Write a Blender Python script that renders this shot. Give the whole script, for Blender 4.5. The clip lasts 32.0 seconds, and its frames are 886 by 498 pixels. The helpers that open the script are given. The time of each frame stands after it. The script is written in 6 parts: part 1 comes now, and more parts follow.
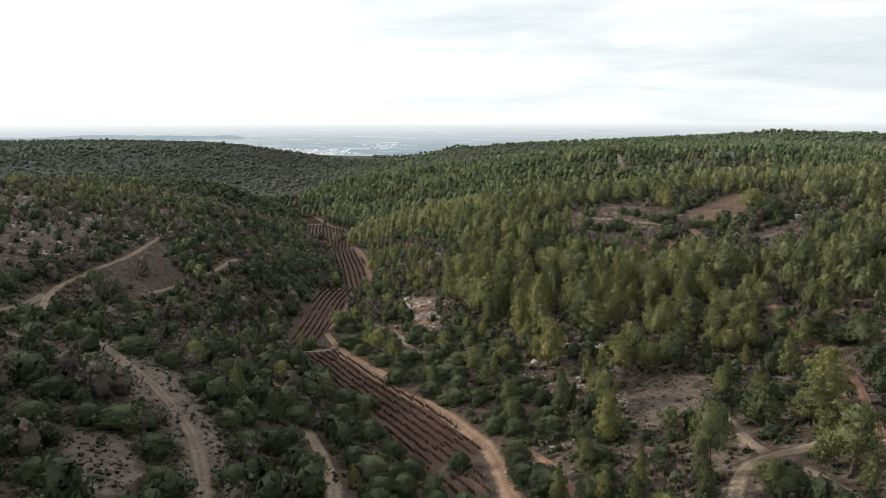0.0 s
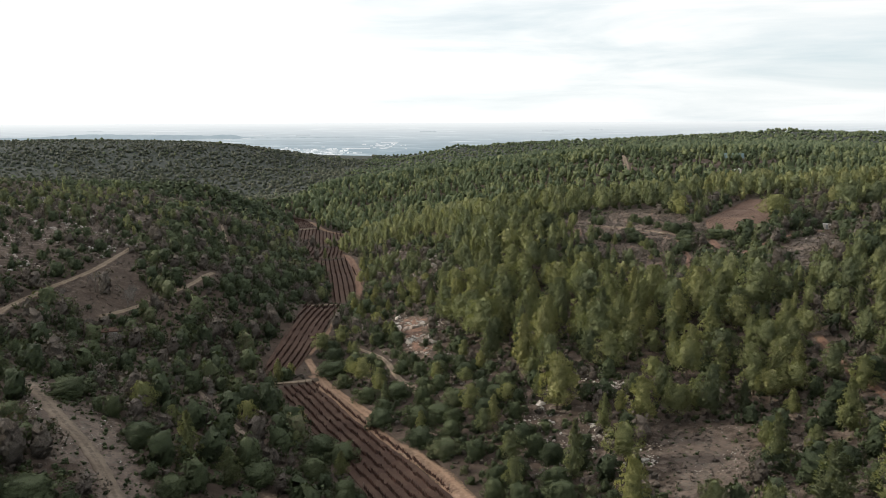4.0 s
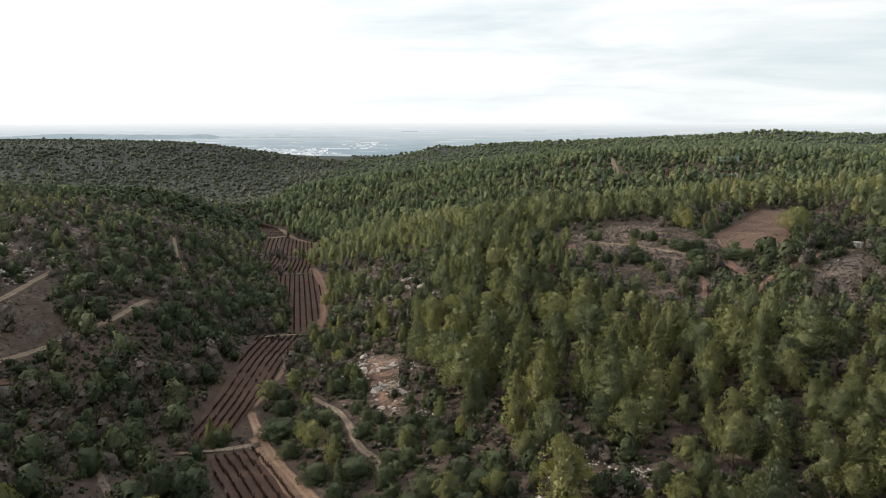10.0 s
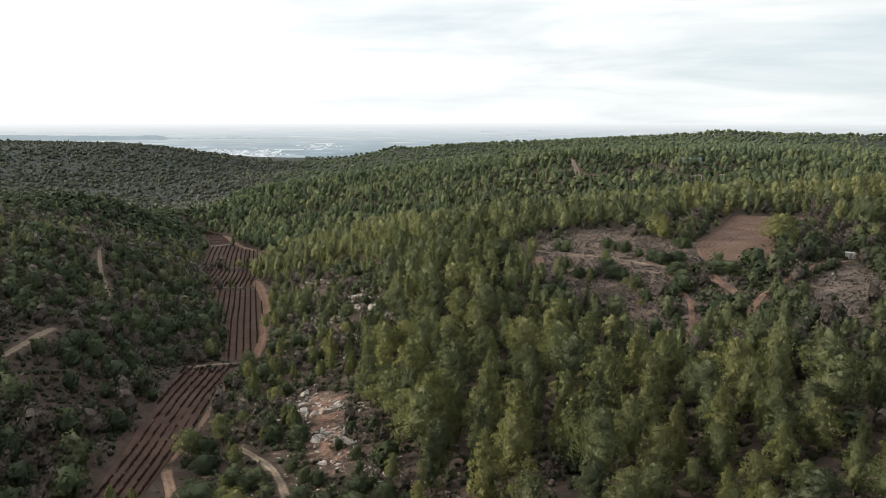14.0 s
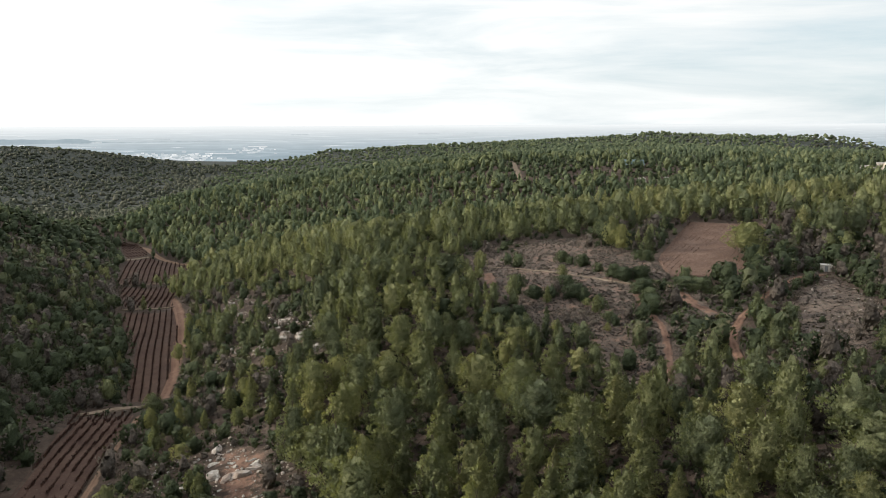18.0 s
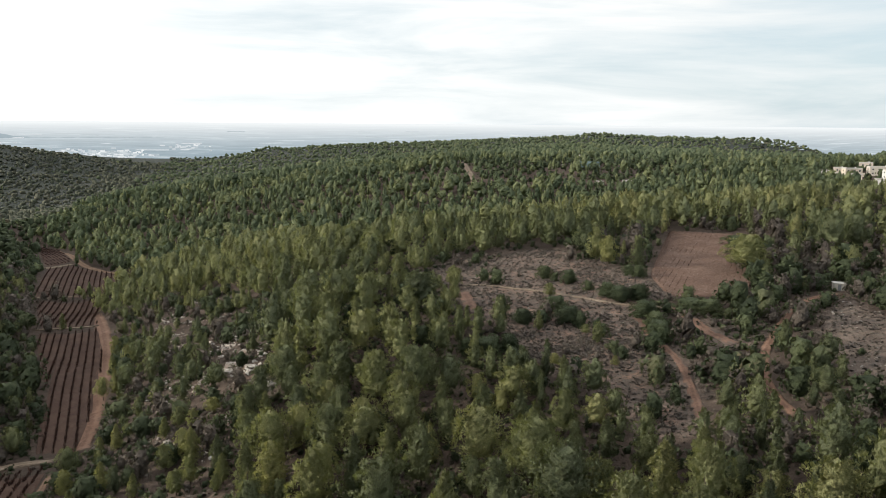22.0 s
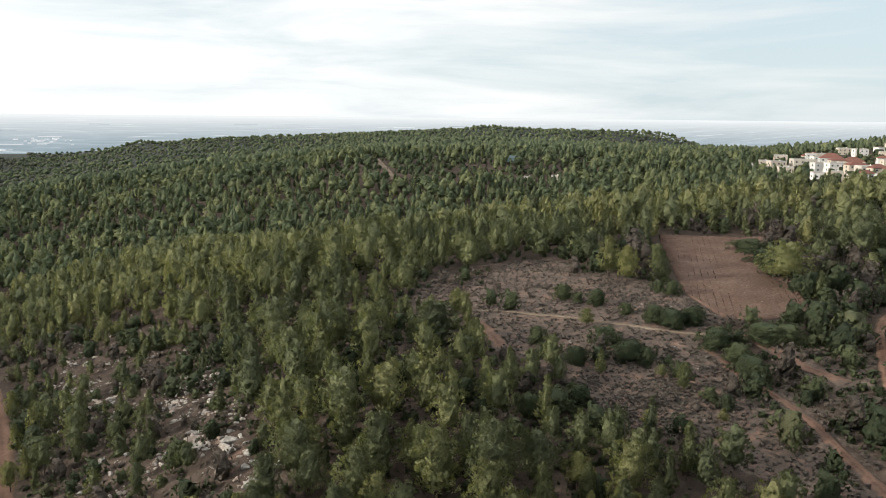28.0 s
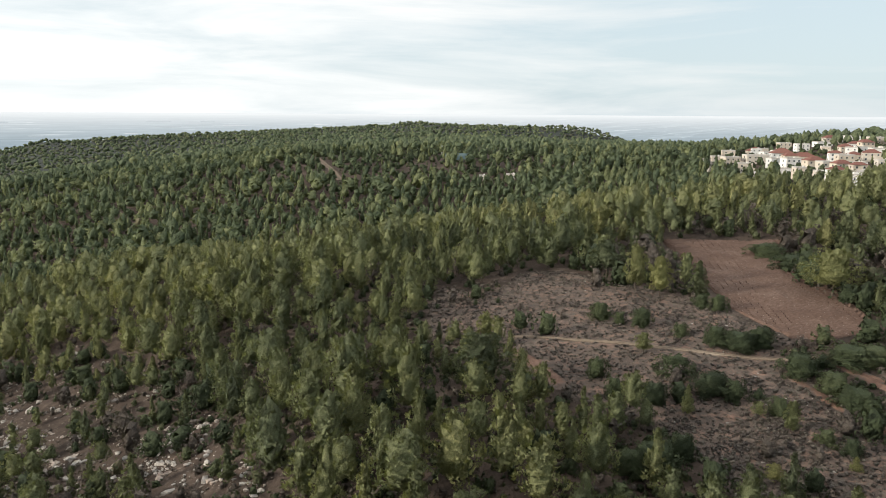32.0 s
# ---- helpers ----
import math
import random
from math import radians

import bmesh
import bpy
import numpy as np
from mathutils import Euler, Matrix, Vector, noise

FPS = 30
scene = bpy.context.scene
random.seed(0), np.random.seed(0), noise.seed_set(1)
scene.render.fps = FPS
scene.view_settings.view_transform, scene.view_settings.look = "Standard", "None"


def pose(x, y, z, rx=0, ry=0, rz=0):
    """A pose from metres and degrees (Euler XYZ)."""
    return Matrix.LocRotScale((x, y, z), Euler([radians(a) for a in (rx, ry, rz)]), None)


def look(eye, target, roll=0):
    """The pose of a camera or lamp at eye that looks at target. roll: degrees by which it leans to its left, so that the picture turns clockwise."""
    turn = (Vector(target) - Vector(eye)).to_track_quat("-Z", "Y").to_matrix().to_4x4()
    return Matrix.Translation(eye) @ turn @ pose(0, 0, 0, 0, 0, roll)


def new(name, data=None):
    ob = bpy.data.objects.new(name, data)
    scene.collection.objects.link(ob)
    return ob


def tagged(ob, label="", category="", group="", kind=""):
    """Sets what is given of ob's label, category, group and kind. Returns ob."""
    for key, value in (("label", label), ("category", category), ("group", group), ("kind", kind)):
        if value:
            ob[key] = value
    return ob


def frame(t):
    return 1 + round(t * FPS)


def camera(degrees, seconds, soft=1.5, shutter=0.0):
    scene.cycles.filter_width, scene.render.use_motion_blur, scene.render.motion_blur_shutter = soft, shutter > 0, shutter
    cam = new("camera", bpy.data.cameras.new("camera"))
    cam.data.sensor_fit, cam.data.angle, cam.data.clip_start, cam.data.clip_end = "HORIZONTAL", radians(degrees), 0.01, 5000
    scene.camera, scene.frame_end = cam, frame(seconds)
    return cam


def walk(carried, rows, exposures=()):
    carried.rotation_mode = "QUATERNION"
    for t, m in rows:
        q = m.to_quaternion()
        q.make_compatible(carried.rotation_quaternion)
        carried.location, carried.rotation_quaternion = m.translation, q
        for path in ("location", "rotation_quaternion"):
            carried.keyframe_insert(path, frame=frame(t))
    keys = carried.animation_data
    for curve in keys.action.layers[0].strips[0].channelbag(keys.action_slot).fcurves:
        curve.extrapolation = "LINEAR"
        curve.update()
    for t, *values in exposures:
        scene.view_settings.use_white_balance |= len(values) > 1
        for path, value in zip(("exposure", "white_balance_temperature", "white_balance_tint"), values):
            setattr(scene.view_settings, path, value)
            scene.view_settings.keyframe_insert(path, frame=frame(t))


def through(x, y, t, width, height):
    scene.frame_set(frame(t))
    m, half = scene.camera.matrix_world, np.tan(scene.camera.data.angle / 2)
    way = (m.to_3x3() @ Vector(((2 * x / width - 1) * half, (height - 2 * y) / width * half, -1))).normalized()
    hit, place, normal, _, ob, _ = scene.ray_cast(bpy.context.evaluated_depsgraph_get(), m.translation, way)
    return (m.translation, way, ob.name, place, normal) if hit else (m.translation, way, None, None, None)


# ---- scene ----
# camera: seconds, place, yaw to the left, pitch up, lean
cam = camera(61.0, 32.0, 0.5)
PATH = [
    (0.0, 0.00, 0.00, 100.00, 0.013, -9.513, -0.235),
    (1.0, 0.68, 8.06, 100.26, 0.040, -9.535, -0.242),
    (2.0, 1.36, 16.13, 100.52, 0.051, -9.557, -0.249),
    (3.0, 1.97, 24.23, 100.71, 0.055, -9.577, -0.254),
    (3.5, 2.23, 28.31, 100.76, 0.069, -9.586, -0.256),
    (5.5, 3.09, 44.70, 100.76, 0.046, -9.547, -0.259),
    (6.0, 3.31, 48.77, 100.80, -0.002, -9.557, -0.249),
    (7.0, 3.78, 56.78, 101.04, -0.015, -9.569, -0.211),
    (8.0, 4.25, 64.74, 101.34, -0.200, -9.584, -0.160),
    (9.0, 4.73, 72.79, 101.56, -0.677, -9.592, -0.119),
    (10.0, 5.20, 80.97, 101.60, -1.317, -9.593, -0.098),
    (11.0, 5.67, 89.23, 101.55, -2.068, -9.586, -0.090),
    (12.0, 6.19, 97.67, 101.47, -2.928, -9.577, -0.091),
    (13.0, 6.78, 106.41, 101.35, -3.717, -9.574, -0.099),
    (14.0, 7.43, 115.26, 101.21, -4.615, -9.554, -0.117),
    (14.5, 7.77, 119.61, 101.15, -5.158, -9.504, -0.130),
    (16.5, 9.38, 136.50, 101.00, -7.624, -9.392, -0.224),
    (17.0, 9.70, 140.69, 100.97, -8.183, -9.388, -0.233),
    (18.0, 10.37, 148.97, 100.92, -9.368, -9.392, -0.241),
    (19.0, 10.74, 157.28, 100.88, -10.538, -9.395, -0.203),
    (20.0, 10.04, 166.01, 100.85, -11.709, -9.383, -0.044),
    (21.0, 8.35, 175.13, 100.83, -12.914, -9.428, 0.239),
    (22.0, 6.00, 184.40, 100.79, -14.080, -9.465, 0.503),
    (23.0, 2.95, 193.74, 100.74, -15.322, -9.551, 0.683),
    (24.0, -0.69, 203.19, 100.67, -16.813, -9.653, 0.805),
    (25.0, -4.37, 212.62, 100.60, -18.492, -9.734, 0.855),
    (25.5, -6.14, 217.29, 100.56, -19.365, -9.774, 0.850),
    (27.5, -13.32, 235.92, 100.39, -22.638, -9.905, 0.625),
    (28.0, -15.04, 240.64, 100.35, -23.431, -9.946, 0.590),
    (29.0, -18.38, 250.18, 100.28, -25.125, -10.025, 0.557),
    (30.0, -21.49, 259.74, 100.26, -26.732, -10.110, 0.527),
    (31.0, -24.11, 269.25, 100.40, -28.019, -10.191, 0.460),
    (32.0, -26.55, 278.74, 100.60, -29.635, -10.191, 0.380),
]


def flight(x, y, z, yaw, pitch, lean):
    a, p = radians(yaw), radians(pitch)
    ahead = Vector((-math.sin(a) * math.cos(p), math.cos(a) * math.cos(p), math.sin(p)))
    return look((x, y, z), Vector((x, y, z)) + ahead, lean)


walk(cam, [(row[0], flight(*row[1:])) for row in PATH])

# ---- world, sun ----
SUN_AZ, SUN_EL = -80.0, 16.0          # degrees from the way ahead (left is negative), and above the horizon
SKY_GAIN, CLOUD_GAIN = 0.10, 0.93


def build_world():
    w = bpy.data.worlds.new("sky")
    scene.world = w
    w.use_nodes = True
    nt = w.node_tree
    n, l = nt.nodes, nt.links
    n.clear()
    out, bg = n.new("ShaderNodeOutputWorld"), n.new("ShaderNodeBackground")
    sky = n.new("ShaderNodeTexSky")
    sky.sky_type, sky.sun_disc = "NISHITA", False
    sky.sun_elevation, sky.sun_rotation = radians(SUN_EL), radians(SUN_AZ)
    gain = n.new("ShaderNodeVectorMath")
    gain.operation = "SCALE"
    gain.inputs["Scale"].default_value = SKY_GAIN
    l.new(sky.outputs["Color"], gain.inputs[0])
    co = n.new("ShaderNodeTexCoord")
    # long flat streaks of thin cloud
    stretch = n.new("ShaderNodeMapping")
    stretch.inputs["Scale"].default_value = (1.6, 1.6, 13.0)
    stretch.inputs["Rotation"].default_value = (0.0, radians(2.0), 0.0)
    l.new(co.outputs["Generated"], stretch.inputs["Vector"])
    no = n.new("ShaderNodeTexNoise")
    no.inputs["Scale"].default_value, no.inputs["Detail"].default_value, no.inputs["Roughness"].default_value = 1.7, 7.0, 0.58
    no.inputs["Distortion"].default_value = 0.35
    l.new(stretch.outputs["Vector"], no.inputs["Vector"])
    # cover thickens towards the sun and towards the horizon
    sep = n.new("ShaderNodeSeparateXYZ")
    l.new(co.outputs["Generated"], sep.inputs[0])
    side = n.new("ShaderNodeVectorMath")
    side.operation = "DOT_PRODUCT"
    a = radians(-40.0)
    side.inputs[1].default_value = (math.sin(a) * 0.9, math.cos(a) * 0.9, -0.7)
    l.new(co.outputs["Generated"], side.inputs[0])
    cover = n.new("ShaderNodeMath")
    cover.operation = "MULTIPLY_ADD"
    cover.inputs[1].default_value = 0.42
    l.new(side.outputs["Value"], cover.inputs[0])
    l.new(no.outputs["Fac"], cover.inputs[2])
    ramp = n.new("ShaderNodeMapRange")
    ramp.inputs["From Min"].default_value, ramp.inputs["From Max"].default_value = 0.42, 0.80
    ramp.inputs["To Min"].default_value, ramp.inputs["To Max"].default_value = 0.0, 1.0
    l.new(cover.outputs[0], ramp.inputs["Value"])
    # clouds: bright white, brighter round the veiled sun
    glow = n.new("ShaderNodeMapRange")
    glow.inputs["From Min"].default_value, glow.inputs["From Max"].default_value = -0.6, 0.9
    glow.inputs["To Min"].default_value, glow.inputs["To Max"].default_value = 0.88, 1.30
    l.new(side.outputs["Value"], glow.inputs["Value"])
    # the overcast grows thick and brighter overhead
    high = n.new("ShaderNodeMapRange")
    high.inputs["From Min"].default_value, high.inputs["From Max"].default_value = 0.25, 0.75
    l.new(sep.outputs["Z"], high.inputs["Value"])
    over = n.new("ShaderNodeMix")
    over.data_type = "RGBA"
    over.inputs["B"].default_value = (1.08, 1.09, 1.11, 1)
    white = n.new("ShaderNodeVectorMath")
    white.operation = "SCALE"
    white.inputs[0].default_value = (CLOUD_GAIN * 0.99, CLOUD_GAIN * 1.0, CLOUD_GAIN * 0.99)
    l.new(glow.outputs["Result"], white.inputs["Scale"])
    veil = n.new("ShaderNodeMix")
    veil.data_type = "RGBA"
    veil.inputs["Factor"].default_value = 0.80
    l.new(gain.outputs["Vector"], veil.inputs["A"])
    veil.inputs["B"].default_value = (0.74, 0.87, 0.94, 1)
    mix = n.new("ShaderNodeMix")
    mix.data_type = "RGBA"
    l.new(ramp.outputs["Result"], mix.inputs["Factor"])
    l.new(veil.outputs["Result"], mix.inputs["A"])
    l.new(white.outputs["Vector"], mix.inputs["B"])
    l.new(high.outputs["Result"], over.inputs["Factor"])
    l.new(mix.outputs["Result"], over.inputs["A"])
    l.new(over.outputs["Result"], bg.inputs["Color"])
    l.new(bg.outputs[0], out.inputs[0])


build_world()
sun_data = bpy.data.lights.new("sun", "SUN")
sun_data.energy, sun_data.angle, sun_data.color = 5.0, radians(7.0), (1.0, 0.93, 0.81)
sun = new("sun", sun_data)
_a, _e = radians(SUN_AZ), radians(SUN_EL)
sun.matrix_basis = look(Vector((math.sin(_a) * math.cos(_e), math.cos(_a) * math.cos(_e), math.sin(_e))) * 500, (0, 0, 0))


# ---- materials ----
def material(name, rough=0.9):
    m = bpy.data.materials.new(name)
    m.use_nodes = True
    nt = m.node_tree
    b = nt.nodes["Principled BSDF"]
    b.inputs["Roughness"].default_value = rough
    b.inputs["Specular IOR Level"].default_value = 0.15
    return m, nt.nodes, nt.links, b


def noise_node(n, l, scale, detail=4.0, rough=0.6, vector=None):
    t = n.new("ShaderNodeTexNoise")
    t.inputs["Scale"].default_value, t.inputs["Detail"].default_value, t.inputs["Roughness"].default_value = scale, detail, rough
    if vector is not None:
        l.new(vector, t.inputs["Vector"])
    return t.outputs["Fac"]


def ramp_node(n, l, fac, stops):
    r = n.new("ShaderNodeValToRGB")
    e = r.color_ramp.elements
    while len(e) < len(stops):
        e.new(0.5)
    for k, (p, c) in zip(e, stops):
        k.position, k.color = p, (*c, 1)
    l.new(fac, r.inputs["Fac"])
    return r.outputs["Color"]


def range_node(n, l, value, a, b, c=0.0, d=1.0):
    r = n.new("ShaderNodeMapRange")
    for k, v in zip(("From Min", "From Max", "To Min", "To Max"), (a, b, c, d)):
        r.inputs[k].default_value = v
    l.new(value, r.inputs["Value"])
    return r.outputs["Result"]


def math_node(n, l, op, a, b):
    m = n.new("ShaderNodeMath")
    m.operation = op
    for k, v in enumerate((a, b)):
        if isinstance(v, (int, float)):
            m.inputs[k].default_value = v
        else:
            l.new(v, m.inputs[k])
    return m.outputs[0]


def mix_node(n, l, fac, a, b, blend="MIX"):
    m = n.new("ShaderNodeMix")
    m.data_type, m.blend_type = "RGBA", blend
    for key, v in (("Factor", fac), ("A", a), ("B", b)):
        if isinstance(v, (int, float)):
            m.inputs[key].default_value = v
        elif isinstance(v, tuple):
            m.inputs[key].default_value = (*v, 1)
        else:
            l.new(v, m.inputs[key])
    return m.outputs["Result"]


def place_node(n):
    return n.new("ShaderNodeNewGeometry").outputs["Position"]


def attribute_node(n, name):
    a = n.new("ShaderNodeAttribute")
    a.attribute_name = name
    return a.outputs["Fac"]


def bump(n, l, b, height, strength, distance):
    u = n.new("ShaderNodeBump")
    u.inputs["Strength"].default_value, u.inputs["Distance"].default_value = strength, distance
    l.new(height, u.inputs["Height"])
    l.new(u.outputs["Normal"], b.inputs["Normal"])


def leaf_material(name, stops, through=0.3, grain=4.2):
    """Foliage: a tone for each tree, a finer one for sprays and leaves, and some light let through."""
    m, n, l, b = material(name, 0.75)
    tree = math_node(n, l, "ADD", attribute_node(n, "tone"), n.new("ShaderNodeObjectInfo").outputs["Random"])
    tree = math_node(n, l, "FRACT", tree, 0.0)
    tuft = n.new("ShaderNodeNewGeometry").outputs["Random Per Island"]
    p = place_node(n)
    leaves = noise_node(n, l, grain, 5, 0.72, p)
    both = math_node(n, l, "ADD", math_node(n, l, "MULTIPLY", tree, 0.78), math_node(n, l, "MULTIPLY", tuft, 0.22))
    colour = ramp_node(n, l, both, stops)
    shade = range_node(n, l, leaves, 0.34, 0.66, 0.60, 1.38)
    deep = n.new("ShaderNodeVectorMath")
    deep.operation = "SCALE"
    l.new(colour, deep.inputs[0])
    l.new(shade, deep.inputs["Scale"])
    colour = deep.outputs["Vector"]
    l.new(colour, b.inputs["Base Color"])
    b.inputs["Specular IOR Level"].default_value = 0.2
    bump(n, l, b, leaves, 1.0, 0.55)
    tr = n.new("ShaderNodeBsdfTranslucent")
    bright = mix_node(n, l, 1.0, colour, (1.25, 1.3, 0.7), "MULTIPLY")
    l.new(bright, tr.inputs["Color"])
    add = n.new("ShaderNodeMixShader")
    add.inputs["Fac"].default_value = through
    l.new(b.outputs[0], add.inputs[1])
    l.new(tr.outputs[0], add.inputs[2])
    l.new(add.outputs[0], n["Material Output"].inputs["Surface"])
    return m


PINE = leaf_material("pine_needles", [(0.0, (0.124, 0.145, 0.088)), (0.35, (0.192, 0.213, 0.114)), (0.7, (0.269, 0.279, 0.134)), (1.0, (0.358, 0.342, 0.156))], 0.22)
YOUNG_PINE = leaf_material("young_pine_needles", [(0.0, (0.193, 0.211, 0.108)), (0.5, (0.278, 0.287, 0.134)), (1.0, (0.358, 0.345, 0.148))], 0.25)
BUSH = leaf_material("evergreen_scrub", [(0.0, (0.044, 0.058, 0.031)), (0.5, (0.072, 0.090, 0.044)), (0.85, (0.111, 0.128, 0.063)), (1.0, (0.173, 0.145, 0.090))], 0.15)
# far pines: distance haze is toned into a cooler base colour than PINE
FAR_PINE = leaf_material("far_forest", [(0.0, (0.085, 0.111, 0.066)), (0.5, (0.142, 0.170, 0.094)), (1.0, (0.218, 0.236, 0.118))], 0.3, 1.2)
# remote scrub: BUSH made paler and greyer, with haze mixed into its colour
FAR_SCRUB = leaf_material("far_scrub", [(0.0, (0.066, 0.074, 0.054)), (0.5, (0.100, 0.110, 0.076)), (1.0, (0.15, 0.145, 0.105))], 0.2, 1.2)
DRY = leaf_material("dwarf_shrub", [(0.0, (0.096, 0.079, 0.069)), (0.5, (0.143, 0.120, 0.104)), (1.0, (0.211, 0.186, 0.151))], 0.1)
BARE = leaf_material("bare_twigs", [(0.0, (0.098, 0.081, 0.067)), (1.0, (0.172, 0.144, 0.121))], 0.1)


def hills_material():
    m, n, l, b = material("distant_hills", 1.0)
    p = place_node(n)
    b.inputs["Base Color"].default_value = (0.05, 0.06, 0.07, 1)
    # the hills emit their own blue-grey, standing in for haze over them
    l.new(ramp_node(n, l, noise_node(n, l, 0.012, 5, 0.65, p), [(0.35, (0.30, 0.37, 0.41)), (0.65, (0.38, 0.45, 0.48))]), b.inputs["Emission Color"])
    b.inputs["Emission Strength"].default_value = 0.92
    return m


HILLS = hills_material()


def bark_material():
    m, n, l, b = material("bark")
    p = place_node(n)
    l.new(ramp_node(n, l, noise_node(n, l, 6.0, 5, 0.7, p), [(0.3, (0.055, 0.040, 0.030)), (0.7, (0.13, 0.10, 0.08))]), b.inputs["Base Color"])
    return m


BARK = bark_material()


def twig_material():
    m, n, l, b = material("grey_twigs")
    l.new(ramp_node(n, l, noise_node(n, l, 3.0, 4, 0.6, place_node(n)), [(0.3, (0.120, 0.105, 0.092)), (0.7, (0.21, 0.19, 0.17))]), b.inputs["Base Color"])
    return m


TWIGS = twig_material()


def soil_material(name, dark, mid, light, pebbles=0.25, grain=0.35):
    m, n, l, b = material(name, 0.95)
    p = place_node(n)
    broad, fine = noise_node(n, l, 0.09, 5, 0.62, p), noise_node(n, l, 1.3, 6, 0.7, p)
    mixed = math_node(n, l, "ADD", math_node(n, l, "MULTIPLY", broad, 1 - grain), math_node(n, l, "MULTIPLY", fine, grain))
    colour = ramp_node(n, l, mixed, [(0.32, dark), (0.5, mid), (0.68, light)])
    v = n.new("ShaderNodeTexVoronoi")
    v.inputs["Scale"].default_value = 1.1
    l.new(p, v.inputs["Vector"])
    stone = range_node(n, l, v.outputs["Distance"], 0.16, 0.10)
    colour = mix_node(n, l, math_node(n, l, "MULTIPLY", stone, pebbles), colour, (0.42, 0.38, 0.33))
    l.new(colour, b.inputs["Base Color"])
    bump(n, l, b, fine, 0.6, 0.25)
    return m


RED_SOIL = soil_material("red_soil", (0.085, 0.045, 0.030), (0.135, 0.070, 0.046), (0.19, 0.105, 0.070))
VINE_SOIL = soil_material("vineyard_soil", (0.050, 0.030, 0.024), (0.081, 0.050, 0.038), (0.124, 0.081, 0.060), 0.15)


def track_material(name, dark, mid, light, around=((0.040, 0.030, 0.021), (0.085, 0.062, 0.044)), worn=0.9):
    """Trodden earth: two worn wheel lines, a rougher crown between them and verges that run out into the scrub."""
    m, n, l, b = material(name, 0.95)
    p = place_node(n)
    broad, fine, grit = noise_node(n, l, 0.12, 4, 0.6, p), noise_node(n, l, 1.1, 6, 0.7, p), noise_node(n, l, 4.0, 4, 0.7, p)
    tone = math_node(n, l, "ADD", math_node(n, l, "MULTIPLY", broad, 0.55), math_node(n, l, "MULTIPLY", fine, 0.45))
    colour = ramp_node(n, l, tone, [(0.34, dark), (0.5, mid), (0.66, light)])
    side = attribute_node(n, "side")
    rough = math_node(n, l, "MULTIPLY", math_node(n, l, "SUBTRACT", fine, 0.5), 1.7)
    crown = range_node(n, l, math_node(n, l, "ADD", side, math_node(n, l, "MULTIPLY", rough, 0.5)), 0.30, 0.08, 0.0, 0.7)
    colour = mix_node(n, l, crown, colour, tuple(c * 0.55 for c in mid))
    gaps = math_node(n, l, "MULTIPLY", math_node(n, l, "SUBTRACT", noise_node(n, l, 0.28, 4, 0.65, p), 0.5), worn)
    verge = range_node(n, l, math_node(n, l, "ADD", math_node(n, l, "ADD", side, rough), gaps), 0.48, 0.90)
    scrub = ramp_node(n, l, fine, [(0.35, around[0]), (0.6, around[1])])
    colour = mix_node(n, l, verge, colour, scrub)
    l.new(colour, b.inputs["Base Color"])
    bump(n, l, b, math_node(n, l, "ADD", fine, math_node(n, l, "MULTIPLY", grit, 0.4)), 0.6, 0.25)
    return m


TRACK = track_material("track_earth", (0.17, 0.105, 0.070), (0.24, 0.155, 0.106), (0.31, 0.215, 0.155))
RED_TRACK = track_material("red_track_earth", (0.140, 0.080, 0.055), (0.195, 0.115, 0.080), (0.250, 0.160, 0.118))
RAGGED_TRACK = track_material("ragged_track_earth", (0.130, 0.078, 0.056), (0.180, 0.108, 0.078), (0.235, 0.150, 0.110), ((0.070, 0.054, 0.044), (0.125, 0.096, 0.078)), 3.2)
PALE_TRACK = track_material("pale_track_earth", (0.155, 0.115, 0.082), (0.215, 0.165, 0.120), (0.30, 0.240, 0.182))
FAINT_TRACK = track_material("faint_track_earth", (0.120, 0.092, 0.070), (0.170, 0.132, 0.100), (0.235, 0.190, 0.148), ((0.080, 0.062, 0.047), (0.145, 0.114, 0.088)), 2.2)
PLOUGH = soil_material("ploughed_soil", (0.059, 0.035, 0.026), (0.116, 0.072, 0.053), (0.189, 0.131, 0.102), 0.5, 0.65)


